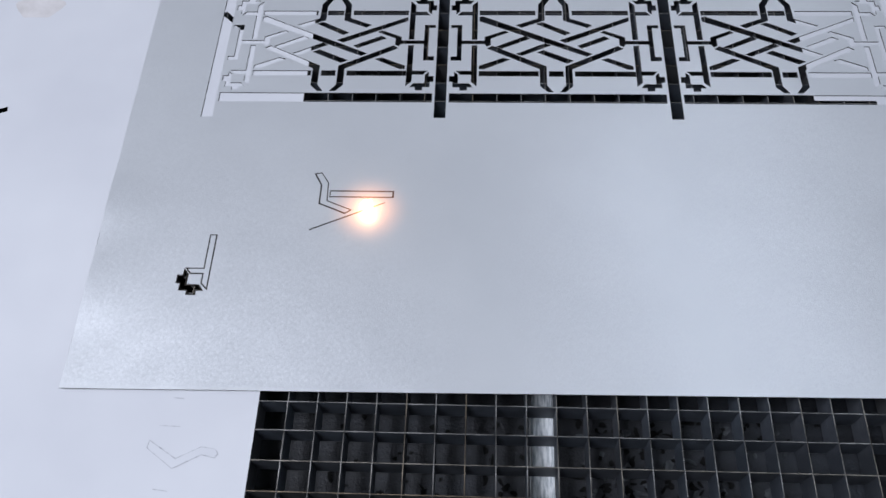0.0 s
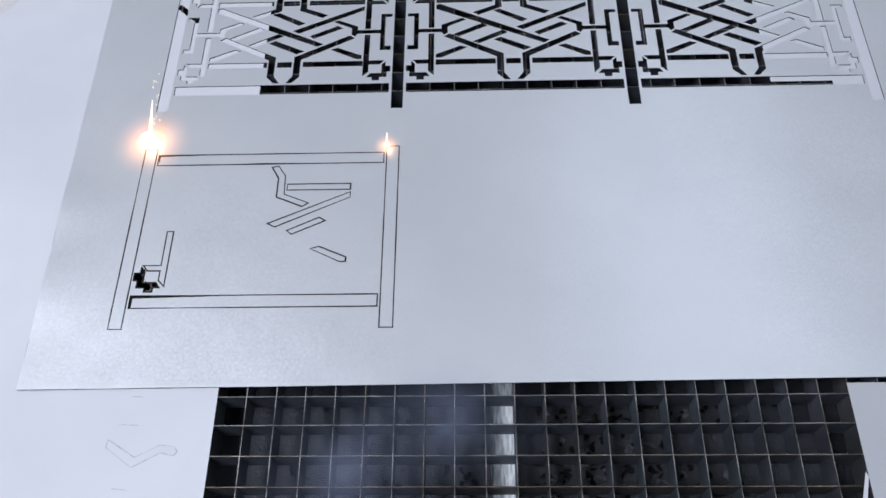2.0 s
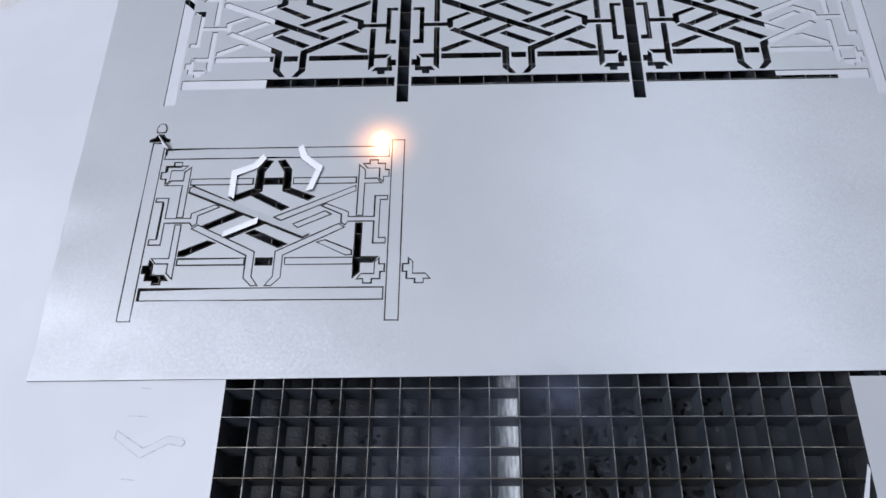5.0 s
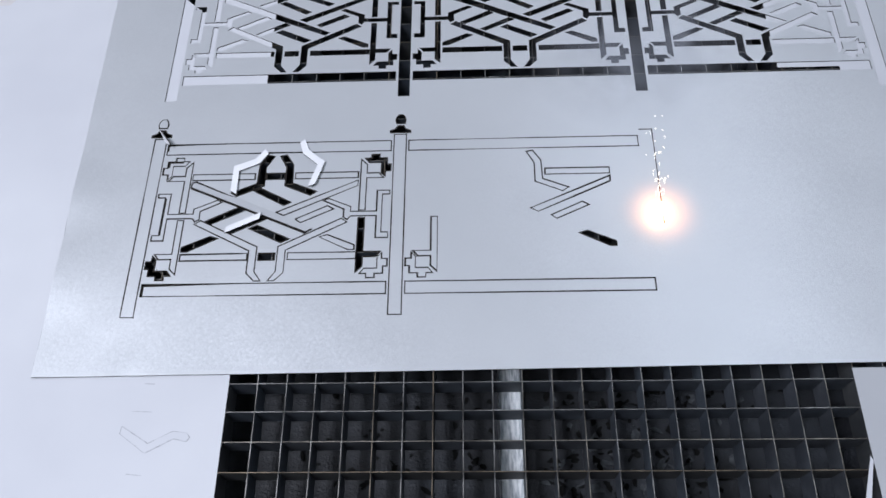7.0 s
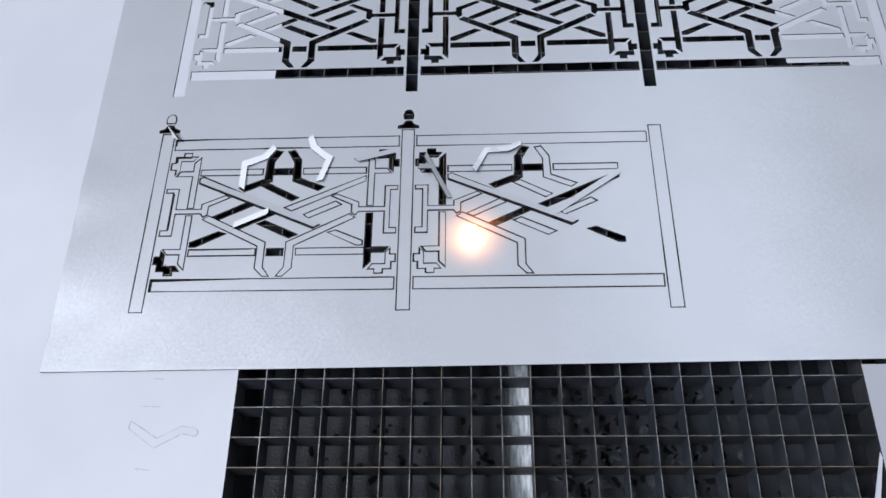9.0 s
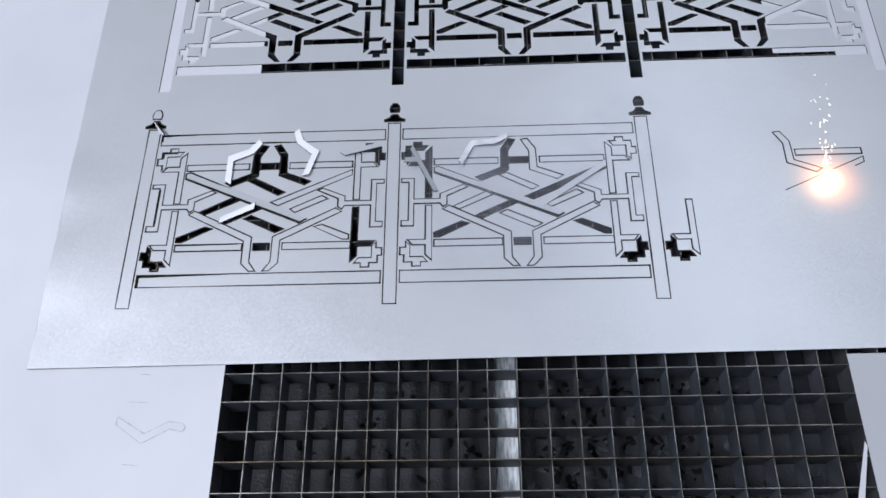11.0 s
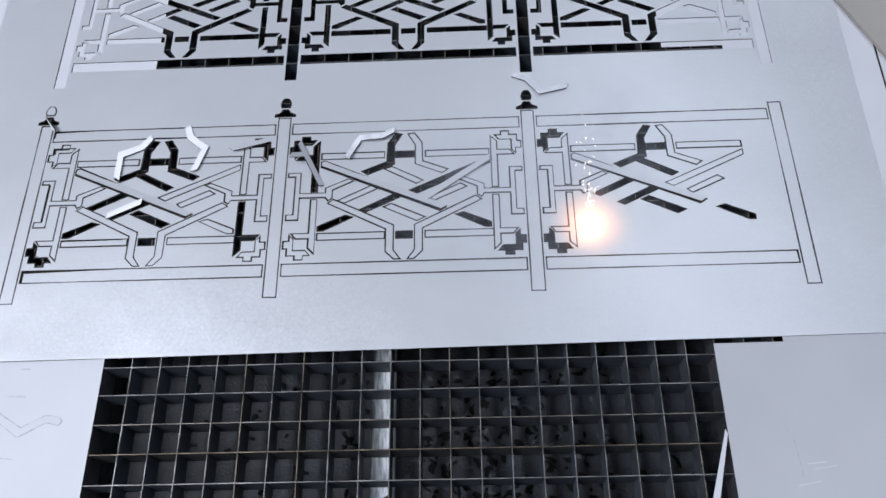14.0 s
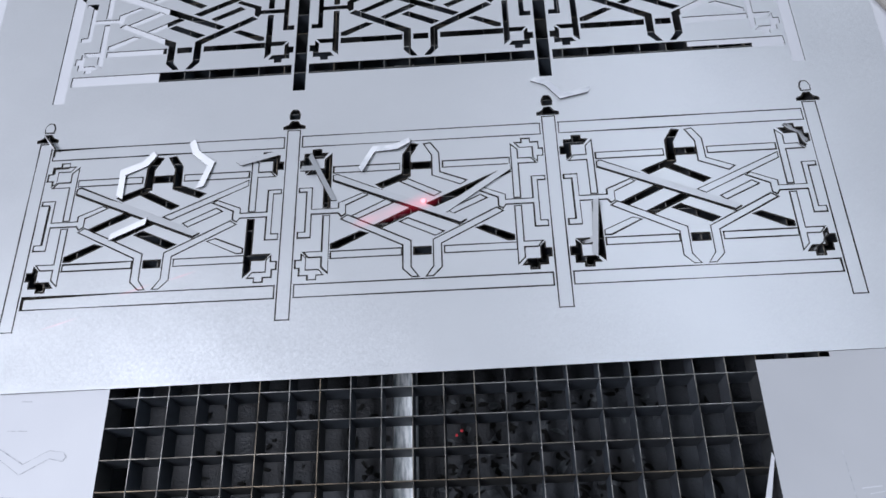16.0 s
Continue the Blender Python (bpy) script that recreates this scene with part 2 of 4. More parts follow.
PANEL = {
    "rail_t": bar(-4.45, 4.45, 2.83, 3.31), "rail_b": bar(-4.45, 4.45, -3.31, -2.83),
    "hb_tl": bar(-3.23, -0.79, 1.61, 1.88), "hb_tc": bar(-0.36, 0.36, 1.60, 1.88), "hb_tr": bar(0.79, 3.23, 1.61, 1.88),
    "hb_bl": bar(-3.23, -0.73, -1.89, -1.61), "hb_bc": bar(-0.30, 0.31, -1.90, -1.61), "hb_br": [(3.30, -1.61), (3.30, -1.89), (0.78, -1.89), (0.78, -1.61)],
    "arch_r": ARCH, "arch_l": flip_u(ARCH), "la_r": LOW_ARCH, "la_l": flip_u(LOW_ARCH),
    "d1": [(-3.23, 1.49), (-3.08, 1.55), (1.57, -0.64), (1.33, -0.79), (-3.23, 1.25)],
    "d2": [(3.23, 1.50), (3.23, 1.26), (0.47, -0.02), (0.18, 0.13)],
    "um": [(-0.79, 1.10), (-0.50, 1.20), (0.70, 0.56), (0.44, 0.42)],
    "lm": [(-2.53, -0.24), (-1.27, 0.38), (-1.03, 0.23), (-2.28, -0.36)],
    "cb": [(-1.66, -0.64), (-0.40, -0.02), (-0.16, -0.16), (-1.42, -0.76)],
    "lr": [(-0.79, -0.56), (-0.50, -0.42), (0.78, -1.03), (0.47, -1.18)],
    "rm": [(0.94, -0.18), (2.12, 0.38), (2.36, 0.23), (1.13, -0.34)],
    "vl": BRACKET, "vr": flip_u(BRACKET), "ld": SHORT, "rd": flip_u(SHORT),
    "stair_bl": STAIR, "stair_br": flip_u(STAIR), "stair_tl": flip_v(STAIR), "stair_tr": flip_u(flip_v(STAIR)),
    "l_bl": ELL, "l_br": flip_u(ELL), "l_tl": flip_v(ELL), "l_tr": flip_u(flip_v(ELL)),
}
PITCH = 9.59
POST = bar(-0.24, 0.24, -4.12, 3.60)
CAP = [(-0.40, 3.68), (0.40, 3.68), (0.40, 3.78), (0.20, 3.86), (0.11, 4.02), (-0.11, 4.02), (-0.20, 3.86), (-0.40, 3.78)]
KNOB = [(-0.17, 4.12), (0.17, 4.12), (0.20, 4.30), (0.15, 4.46), (0.08, 4.55), (-0.08, 4.55), (-0.15, 4.46), (-0.20, 4.30)]
MID = (10.40, 6.58)         # middle of the second panel of the row being cut
BACKROW = (10.47, 16.185)    # the same for the finished row behind it


def placed(shape, k, mid=MID):
    return moved(shape, mid[0] + PITCH * (k - 1), mid[1])


def post_of(shape, k, mid=MID):
    return moved(shape, mid[0] + PITCH * (k - 1.5), mid[1])


# ---- when each outline is burnt, by the first panel's clock ----
DONE = {"stair_bl": -0.6, "l_bl": -0.4, "arch_r": -0.15, "hb_tr": -0.05, "d2": 0.12, "rm": 0.17, "rd": 0.25, "stair_tl": 2.2, "l_tl": 2.3,
        "vl": 2.5, "hb_tl": 2.65, "d1": 2.9, "lm": 3.05, "arch_l": 3.15, "hb_tc": 3.2, "um": 3.3, "cb": 3.42, "lr": 3.48, "la_l": 3.75,
        "ld": 3.83, "hb_bl": 3.92, "hb_bc": 3.95, "hb_br": 4.06, "la_r": 4.24, "stair_br": 4.45, "l_br": 4.55, "vr": 4.75,
        "stair_tr": 4.85, "l_tr": 4.95}
CLOCKS = [
    [(-1, -1), (20, 20)],
    [(-0.6, 5.0), (-0.05, 5.4), (0.25, 5.75), (1.0, 6.3), (1.17, 6.46), (1.55, 6.85), (1.62, 6.88), (1.8, 7.1), (1.98, 7.25), (2.2, 7.42),
     (2.3, 7.5), (2.5, 7.75), (2.65, 7.92), (2.9, 8.2), (3.05, 8.3), (3.15, 8.42), (3.3, 8.52), (3.42, 8.65), (4.2, 9.5), (5.1, 10.4)],
    [(-0.6, 10.45), (-0.15, 10.88), (-0.05, 10.95), (0.12, 11.08), (0.25, 11.2), (0.7, 11.27), (0.9, 11.42), (1.15, 11.62), (1.17, 11.66),
     (1.35, 11.9), (1.55, 12.12), (1.62, 12.15), (1.8, 12.3), (1.98, 12.52), (2.2, 12.65), (2.5, 12.97), (2.65, 13.15), (2.9, 13.37),
     (3.05, 13.54), (3.15, 13.7), (3.3, 13.8), (3.42, 13.86), (3.48, 13.92), (3.95, 14.45), (4.06, 14.56), (4.24, 14.74), (4.45, 14.88),
     (4.55, 14.95), (4.75, 15.38), (4.85, 15.22), (5.1, 15.55)],
]
LATE = {"ld": 14.05, "hb_bl": 14.2, "la_l": 14.38, "vr": 15.4, "stair_tr": 15.22, "l_tr": 15.12}


def clock(k, t):
    xs, ys = [p[0] for p in CLOCKS[k]], [p[1] for p in CLOCKS[k]]
    return float(np.interp(t, xs, ys))


def burnt(k, name):
    return LATE[name] if k == 2 and name in LATE else clock(k, DONE[name])


# Pieces that leave their place: panel, shape, time, and where they come to rest.
# None: through the grate. Otherwise the first and last end of the piece, and whether it lies on its face.
ARCH_ENDS = {"arch_r": ((0.24, 2.70), (1.53, 0.94)), "arch_l": ((-0.24, 2.70), (-1.53, 0.94))}
ENDS = {**ARCH_ENDS, "d1": ((-3.15, 1.42), (1.45, -0.72)), "cb": ((-1.54, -0.70), (-0.28, -0.09)), "d2": ((3.23, 1.38), (0.33, 0.06)), "l_tl": ((-3.43, 2.40), (-3.43, 0.17)),
        "l_bl": ((-3.43, -0.17), (-3.43, -2.40)), "stair_tl": ((-4.2, 1.7), (-3.5, 2.5)), "stair_tr": ((4.2, 1.7), (3.5, 2.5)),
        "stair_bl": ((-4.2, -1.7), (-3.5, -2.5)), "stair_br": ((4.2, -1.7), (3.5, -2.5))}
LEAVING = [
    (0, "stair_bl", -1, ((-3.39, 4.92), (-2.69, 4.12), False)), (0, "lm", 3.25, None), (0, "um", 3.32, None), (0, "hb_tc", 3.26, None), (0, "lr", 3.62, None),
    (0, "ld", 3.88, None), (0, "hb_bc", 3.96, None), (0, "l_br", 4.9, None), (0, "stair_tr", 5.1, ((5.01, 8.32), (4.31, 9.12), False)),
    (0, "d1", 2.98, ((-2.31, 8.09), (2.29, 5.95), False)), (1, "d1", 8.45, ((7.29, 8.10), (11.89, 5.97), False)),
    (2, "d1", 13.45, ((16.87, 8.09), (21.47, 5.95), False)),
    (0, "arch_l", 3.24, ((0.37, 9.45), (-0.71, 7.64), True)), (0, "arch_r", 3.26, ((1.73, 10.0), (2.28, 7.80), True)),
    (0, "cb", 3.46, ((-0.86, 5.97), (0.44, 6.58), True)),
    (1, "rd", 5.9, None), (1, "hb_tc", 8.45, None), (1, "cb", 9.0, ((3.61, 8.76), (5.02, 9.10), False)), (1, "ld", 9.3, None), (1, "hb_bc", 9.5, None), (1, "stair_br", 10.0, None),
    (1, "arch_l", 8.60, ((10.0, 9.40), (8.19, 8.19), True)), (1, "d2", 8.68, ((13.62, 8.02), (11.0, 6.28), False)),
    (1, "l_tl", 7.72, ((6.30, 8.98), (7.24, 7.05), False)), (1, "stair_tl", 7.48, ((6.2, 8.32), (6.9, 9.12), False)),
    (2, "stair_bl", 10.7, None), (2, "rd", 11.22, None), (2, "stair_tl", 12.72, None), (2, "hb_tc", 13.76, None), (2, "um", 13.86, None),
    (2, "lm", 13.8, None), (2, "cb", 13.88, None), (2, "lr", 13.96, None), (2, "hb_bc", 14.48, None), (2, "stair_br", 14.9, ((24.19, 4.92), (23.49, 4.12), False)),
    (2, "arch_l", 13.74, ((14.80, 11.93), (16.77, 11.30), True)), (2, "l_bl", 14.18, ((16.54, 6.38), (16.32, 4.33), False)),
    (2, "stair_tr", 15.26, ((24.25, 8.25), (23.55, 9.22), False)),
]
TILTS = {(0, "d1"): (-9, -0.0011), (1, "d1"): (-11, -0.0011), (2, "d1"): (-8, -0.0011), (1, "arch_l"): (14, 0.0010), (1, "stair_tl"): (-74, -0.0022), (0, "stair_tr"): (76, -0.0022), (0, "stair_bl"): (-74, -0.0085), (2, "stair_br"): (74, -0.0070), (1, "cb"): (-7, 0.0008), (1, "l_tl"): (-38, 0.0006), (2, "l_bl"): (40, 0.0006), (2, "stair_tr"): (35, 0.001)}
CAPS_OUT = [(0, "cap", 2.12), (1, "cap", 5.15), (1, "knob", 5.2), (2, "cap", 10.55), (2, "knob", 10.6), (3, "cap", 15.64)]
CAPS = [(0, 2.06, 2.1), (1, 5.1, 5.15), (2, 10.45, 10.5), (3, 15.58, 15.62)]

# ---- the card, its cut lines and its pieces ----
SHEET_EDGE = [(-6.90, 0.24), (27.98, 0.585), (28.28, 24.0), (-7.27, 24.0)]
gone = {(k, n) for k, n, *_ in LEAVING}


def fine_edge(corners, step):
    """The outline with points along each side."""
    out = []
    for (ax, ay), (cx, cy) in zip(corners, corners[1:] + corners[:1]):
        n = max(1, round(math.dist((ax, ay), (cx, cy)) / step))
        out += [(ax + (cx - ax) * i / n, ay + (cy - ay) * i / n) for i in range(n)]
    return out


SHEET_EDGE = fine_edge(SHEET_EDGE, 0.5)
holes = [placed(PANEL[n], k) for k, n in sorted(gone)]
holes += [post_of(CAP if n == "cap" else KNOB, k) for k, n, _ in CAPS_OUT]
for k in range(3):
    holes += [placed(s, k, BACKROW) for s in PANEL.values()]
for k in range(4):
    holes += [post_of(s, k, BACKROW) for s in (POST, CAP, KNOB)]


def curl(x, y):
    """The card lifts a little off the board along its front and left edges."""
    front = max(0.0, (2.3 - y) / 2.0) ** 2 * min(1.0, max(0.0, (1.0 - x) / 3.0))
    swell = 0.2 + (0.5 + 0.5 * math.cos((y - 8.0) * 1.5)) * math.exp(-((y - 6.6) / 4.2) ** 2)
    left = max(0.0, (-4.3 - x) / 2.7) ** 1.6 * swell
    return 0.0006 * min(1.0, front) + 0.0011 * left


more = [(x * 0.5, y) for x in range(-13, 58) for y in (0.75, 1.1, 1.5, 1.9, 2.3)]
more += [(x, y * 0.5) for x in (-6.7, -6.4, -6.0, -5.7, -5.3, -5.0, -4.7, -4.4) for y in range(5, 47)]
sheet = mesh_object("card_sheet", plate(SHEET_EDGE, holes, ZS, ZT, lift=curl, extra=more), [CARD, EDGE])
for p in sheet.data.polygons:
    p.use_smooth = True
sheet.data.set_sharp_from_angle(angle=0.5)
tagged(sheet, "silvery pearl card sheet with fence patterns cut out, on the grate", "card sheet")

KERF = 0.028
uneven = random.Random(11)
UNDER, OVER = -0.00030, 0.00003
burns = []          # (object, time)


def strip(points, closed=False):
    """A burnt line along the points, in cells."""
    bm = bmesh.new()
    if closed:
        # the cut-out sits a little askew in its opening
        a, d = uneven.uniform(0, 6.3), uneven.uniform(0.2, 0.75) * KERF
        out, inn = offset(points, KERF * 0.9), moved(offset(points, -KERF * 0.9), d * math.cos(a), d * math.sin(a))
    else:
        out, inn = [], []
        pts = [Vector(p) for p in points]
        for i, p in enumerate(pts):
            a = (p - pts[i - 1]).normalized() if i else (pts[1] - p).normalized()
            c = (pts[i + 1] - p).normalized() if i + 1 < len(pts) else a
            end = -a * KERF if i == 0 else a * KERF if i + 1 == len(pts) else a * 0
            wide = KERF * (0.85 + 0.55 * noise.noise(Vector((p.x * 0.45, p.y * 0.45, 3.7))))
            n = (Vector((a.y, -a.x)) + Vector((c.y, -c.x))) * (wide / (1 + a.dot(c)))
            out.append(p + end + n)
            inn.append(p + end - n)
    rows = [[bm.verts.new((p[0] * C, p[1] * C, z)) for p in pp] for pp, z in ((out, 0.0), (inn, 0.0), (inn, -0.0001), (out, -0.0001))]
    n = len(out)
    for i in range(n if closed else n - 1):
        j = (i + 1) % n
        for r in range(4):
            p, q = rows[r], rows[(r + 1) % 4]
            bm.faces.new((p[i], p[j], q[j], q[i]))
    if not closed:
        bm.faces.new([r[0] for r in rows])
        bm.faces.new([r[-1] for r in rows][::-1])
    return bm


def add_slab(bm, q, z0=-0.0001, z1=0.0):
    hi = [bm.verts.new((p[0] * C, p[1] * C, z1)) for p in q]
    lo = [bm.verts.new((p[0] * C, p[1] * C, z0)) for p in q]
    bm.faces.new(hi)
    bm.faces.new(lo[::-1])
    n = len(q)
    for i in range(n):
        bm.faces.new((hi[i], lo[i], lo[(i + 1) % n], hi[(i + 1) % n]))


def burn(bm, t):
    bmesh.ops.recalc_face_normals(bm, faces=bm.faces[:])
    ob = part("cut_line", bm, CHAR, sheet)
    ob.location.z = ZT + OVER
    burns.append((ob, t))


def burn_run(points, t0, t1, k, pieces):
    """A long line, burnt piece by piece from t0 to t1 on the panel's clock."""
    at = (lambda t: t) if k is None else (lambda t: clock(k, t))
    length = [0.0]
    for a, c in zip(points[:-1], points[1:]):
        length.append(length[-1] + math.dist(a, c))
    for i in range(pieces):
        s0, s1 = length[-1] * i / pieces, length[-1] * (i + 1) / pieces
        seg = [s0] + [s for s in length if s0 + 1e-6 < s < s1 - 1e-6] + [s1]
        pts = [(float(np.interp(s, length, [p[0] for p in points])), float(np.interp(s, length, [p[1] for p in points]))) for s in seg]
        burn(strip(pts), at(t0 + (t1 - t0) * (i + 1) / pieces))


# outlines burnt stroke by stroke: first corner, seconds it takes, strokes
RUNS = {"d1": (0, 0.28, 10), "d2": (3, 0.18, 7), "la_l": (1, 0.16, 8), "la_r": (1, 0.16, 8), "hb_br": (3, 0.10, 6)}
for k in range(3):
    for n, s in PANEL.items():
        if n in RUNS:
            start, before, count = RUNS[n]
            pts = placed(s[start:] + s[:start] + [s[start]], k)
            t1 = burnt(k, n)
            burn_run(pts, t1 - before, t1, None, count)
        elif n in DONE:
            burn(strip(placed(s, k), True), burnt(k, n))
    (x0, y0), (x1, y1) = placed([(-4.45, 2.83), (4.45, 3.31)], k)
    burn_run([(x0, y1), (x1, y1), (x1, y0), (x0, y0), (x0, y1)], 0.7, 1.13, k, 16)
    (x0, y0), (x1, y1) = placed([(-4.45, -3.31), (4.45, -2.83)], k)
    burn_run([(x0, y1), (x1, y1), (x1, y0), (x0, y0), (x0, y1)], 1.17, 1.57, k, 16)
    (x0, y0), (x1, y1) = post_of([(-0.24, -4.12), (0.24, 3.60)], k + 1)
    burn_run([(x0, y1), (x1, y1), (x1, y0), (x0, y0), (x0, y1)], 1.62, 1.99, k, 14)
(x0, y0), (x1, y1) = post_of([(-0.24, -4.12), (0.24, 3.60)], 0)
burn_run([(x0, y1), (x1, y1), (x1, y0), (x0, y0), (x0, y1)], 0.31, 0.69, 0, 14)
for k, a, c in CAPS:
    burn(strip(post_of(CAP, k), True), a)
    burn(strip(post_of(KNOB, k), True), c)


def wedge(k, points, t):
    """A gap that opens where a cut strip has warped."""
    bm = bmesh.new()
    add_slab(bm, ccw(placed(points, k)))
    burn(bm, t)


wedge(0, [(-4.47, -2.80), (0.4, -2.82), (-4.36, -2.93)], 1.72)
wedge(0, [(-4.47, -2.80), (-4.36, -2.80), (-4.36, -3.30), (-4.47, -3.30)], 1.7)
wedge(0, [(-4.47, 3.33), (-1.6, 3.32), (-4.40, 3.24)], 1.22)
wedge(0, [(-4.47, 3.33), (-4.38, 3.33), (-4.38, 3.0), (-4.47, 3.0)], 1.22)
wedge(0, [(-3.4, 2.81), (3.0, 2.82), (-0.2, 2.88)], 1.3)
wedge(0, [(-4.18, 0.86), (-4.11, 0.80), (-4.12, -0.80), (-4.20, -0.80)], 2.9)
wedge(0, [(-4.30, 2.22), (-4.22, 2.22), (-4.22, 2.42), (-3.7, 2.42), (-3.7, 2.52), (-4.34, 2.50)], 2.6)
wedge(0, [(-3.2, -1.58), (-0.9, -1.60), (-0.9, -1.64), (-3.2, -1.66)], 4.0)
wedge(2, [(4.40, -2.86), (4.47, -2.86), (4.47, -3.30), (4.43, -3.30)], 12.6)

pieces = []         # (object, rows)


def piece_rows(start, t, rest, kind, middle):
    if t < 0:
        return None
    if kind == "arch_l" and t > 8 and t < 9:
        # one side drops into the hole before the piece springs out
        x, y = middle[0] * C, middle[1] * C
        sunk = pose(x, y, ZT - 0.0012) @ Matrix.Rotation(radians(-28), 4, Vector((1, 1.2, 0))) @ pose(-x, -y, -ZT)
        return [(0.0, start), (t - 0.15, start), (t - 0.11, sunk), (t - 0.07, sunk), (t, rest), (16.0, rest)]
    return [(0.0, start), (max(t - 0.07, 0.01), start), (t, rest), (16.0, rest)]


for k, n, t, rest in LEAVING:
    shape = placed(PANEL[n], k)
    mx, my = sum(p[0] for p in shape) / len(shape), sum(p[1] for p in shape) / len(shape)
    local = moved(shape, -mx, -my)
    bm = plate(shape, [], ZS, ZT, 1, 2)
    ob = mesh_object("cut_piece", bm, [CARD, EDGE, PALE if k else BACK])
    start = pose(mx * C, my * C, ZT)
    if rest is None:
        long_way = max(((math.dist(a, c), math.atan2(c[1] - a[1], c[0] - a[0])) for a, c in zip(local, local[1:] + local[:1])))[1]
        # on its edge, down in the grate
        end = pose(mx * C, my * C + 0.35 * C, -1.75 * C) @ pose(0, 0, 0, 0, 0, math.degrees(long_way)) @ pose(0, 0, 0, 86, 0, 0) @ pose(0, 0, 0, 0, 0, -math.degrees(long_way))
        tagged(ob, "narrow pearl card strip cut out and dropped into the grate", "paper cutout", "cut pieces")
    else:
        (ax, ay), (cx, cy), turned = rest
        ay, cy = ay - 0.04, cy - 0.04
        (a0, c0) = ENDS[n]
        ox, oy = MID[0] + PITCH * (k - 1) - mx, MID[1] - my
        p, q = Vector((a0[0] + ox, a0[1] + oy)), Vector((c0[0] + ox, c0[1] + oy))
        if turned:
            p, q = Vector((p.x, -p.y)), Vector((q.x, -q.y))
        turn = math.atan2(cy - ay, cx - ax) - math.atan2(q.y - p.y, q.x - p.x)
        m = (p + q) / 2
        rx, ry = m.x * math.cos(turn) - m.y * math.sin(turn), m.x * math.sin(turn) + m.y * math.cos(turn)
        end = pose(((ax + cx) / 2 - rx) * C, ((ay + cy) / 2 - ry) * C, ZT + 0.0007 + (0 if turned else T), 0, 0, math.degrees(turn))
        end = end @ pose(0, 0, 0, 2.0, -1.5, 0) @ (pose(0, 0, 0, 180, 0, 0) if turned else Matrix())
        angle, rise = TILTS.get((k, n), (0, 0.0))
        a3, c3 = Vector(((a0[0] + ox) * C, (a0[1] + oy) * C, 0)), Vector(((c0[0] + ox) * C, (c0[1] + oy) * C, 0))
        lean = Matrix.Translation(a3) @ Matrix.Rotation(radians(angle), 4, c3 - a3) @ Matrix.Translation(-a3)
        end = pose(0, 0, rise) @ end @ lean
        tagged(ob, "loose white-backed card strip lying on the cut sheet" if turned else
               "loose pearl card strip lying askew over its hole", "paper cutout", "cut pieces")
    end = end @ start.inverted()
    ob.matrix_world = Matrix() if t > 0 else end
    pieces.append((ob, piece_rows(Matrix(), t, end, n, (mx, my))))
for k, n, t in CAPS_OUT:
    shape = post_of(CAP if n == "cap" else KNOB, k)
    mx, my = sum(p[0] for p in shape) / len(shape), sum(p[1] for p in shape) / len(shape)
    ob = mesh_object("cut_piece", plate(shape, [], ZS, ZT, 1, 2), [CARD, EDGE, BACK])
    tagged(ob, "small post cap of pearl card, dropping through the grate", "paper cutout", "cut pieces")
    start = pose(mx * C, my * C, ZT)
    end = pose(-3.72 * C, 10.08 * C, ZT + 0.0020, 256, 0, -52) if k == 0 else pose(mx * C, (my + 0.3) * C, -1.8 * C, 86, 0, 0)
    pieces.append((ob, piece_rows(Matrix(), t, end @ start.inverted(), n, None)))

# ---- boards under the card ----
left_board = mesh_object("backing_board", plate(
    [(-19, -9.5), (0.0, -9.5), (0.02, 1.2), (-5.6, 1.2), (-5.6, 12.0), (-0.02, 12.0), (0.0, 25), (-19, 25)],
    [[(-4.30, 17.92), (-4.05, 18.05), (-2.98, 17.05), (-3.22, 16.92)], [(-13.2, 12.0), (-12.4, 12.32), (-12.45, 12.55), (-13.2, 12.3)]],
    0.0, BT), [BOARD, EDGE])
tagged(left_board, "matt white backing board with faint scuffs beside the grate", "board")
# front right part, toned darker than the white board it adjoins
right_board = mesh_object("backing_board", plate(
    [(20.97, -9.5), (40, -9.5), (40, 1.4), (23.31, 1.4), (23.31, 0.36), (20.97, 0.35)], [], 0.0, BT), [DARKER_BOARD, EDGE])
tagged(right_board, "darker-toned white backing board with scratches beside the grate", "board")
far_board = mesh_object("backing_board", plate(
    [(40, 1.45), (40, 25), (20.83, 25), (20.83, 13.12), (23.28, 13.12), (23.28, 12.0), (26.6, 12.0), (26.6, 1.45)], [], 0.0, BT), [BOARD, EDGE])
tagged(far_board, "matt white backing board under the finished fence pattern", "board")


def marks(parent, name, polys, mat, label):
    for p in polys:
        bm = bmesh.new()
        add_slab(bm, ccw(p), 0.0, 0.00003)
        bmesh.ops.recalc_face_normals(bm, faces=bm.faces[:])
        part(name, bm, mat, parent, label).location.z = BT + (0.00009 if name == "old_cut_line" else 0.00002)


def line(a, c, w):
    d = (Vector(c) - Vector(a)).normalized() * w
    n = Vector((d.y, -d.x))
    return [tuple(Vector(a) + n), tuple(Vector(c) + n), tuple(Vector(c) - n), tuple(Vector(a) - n)]


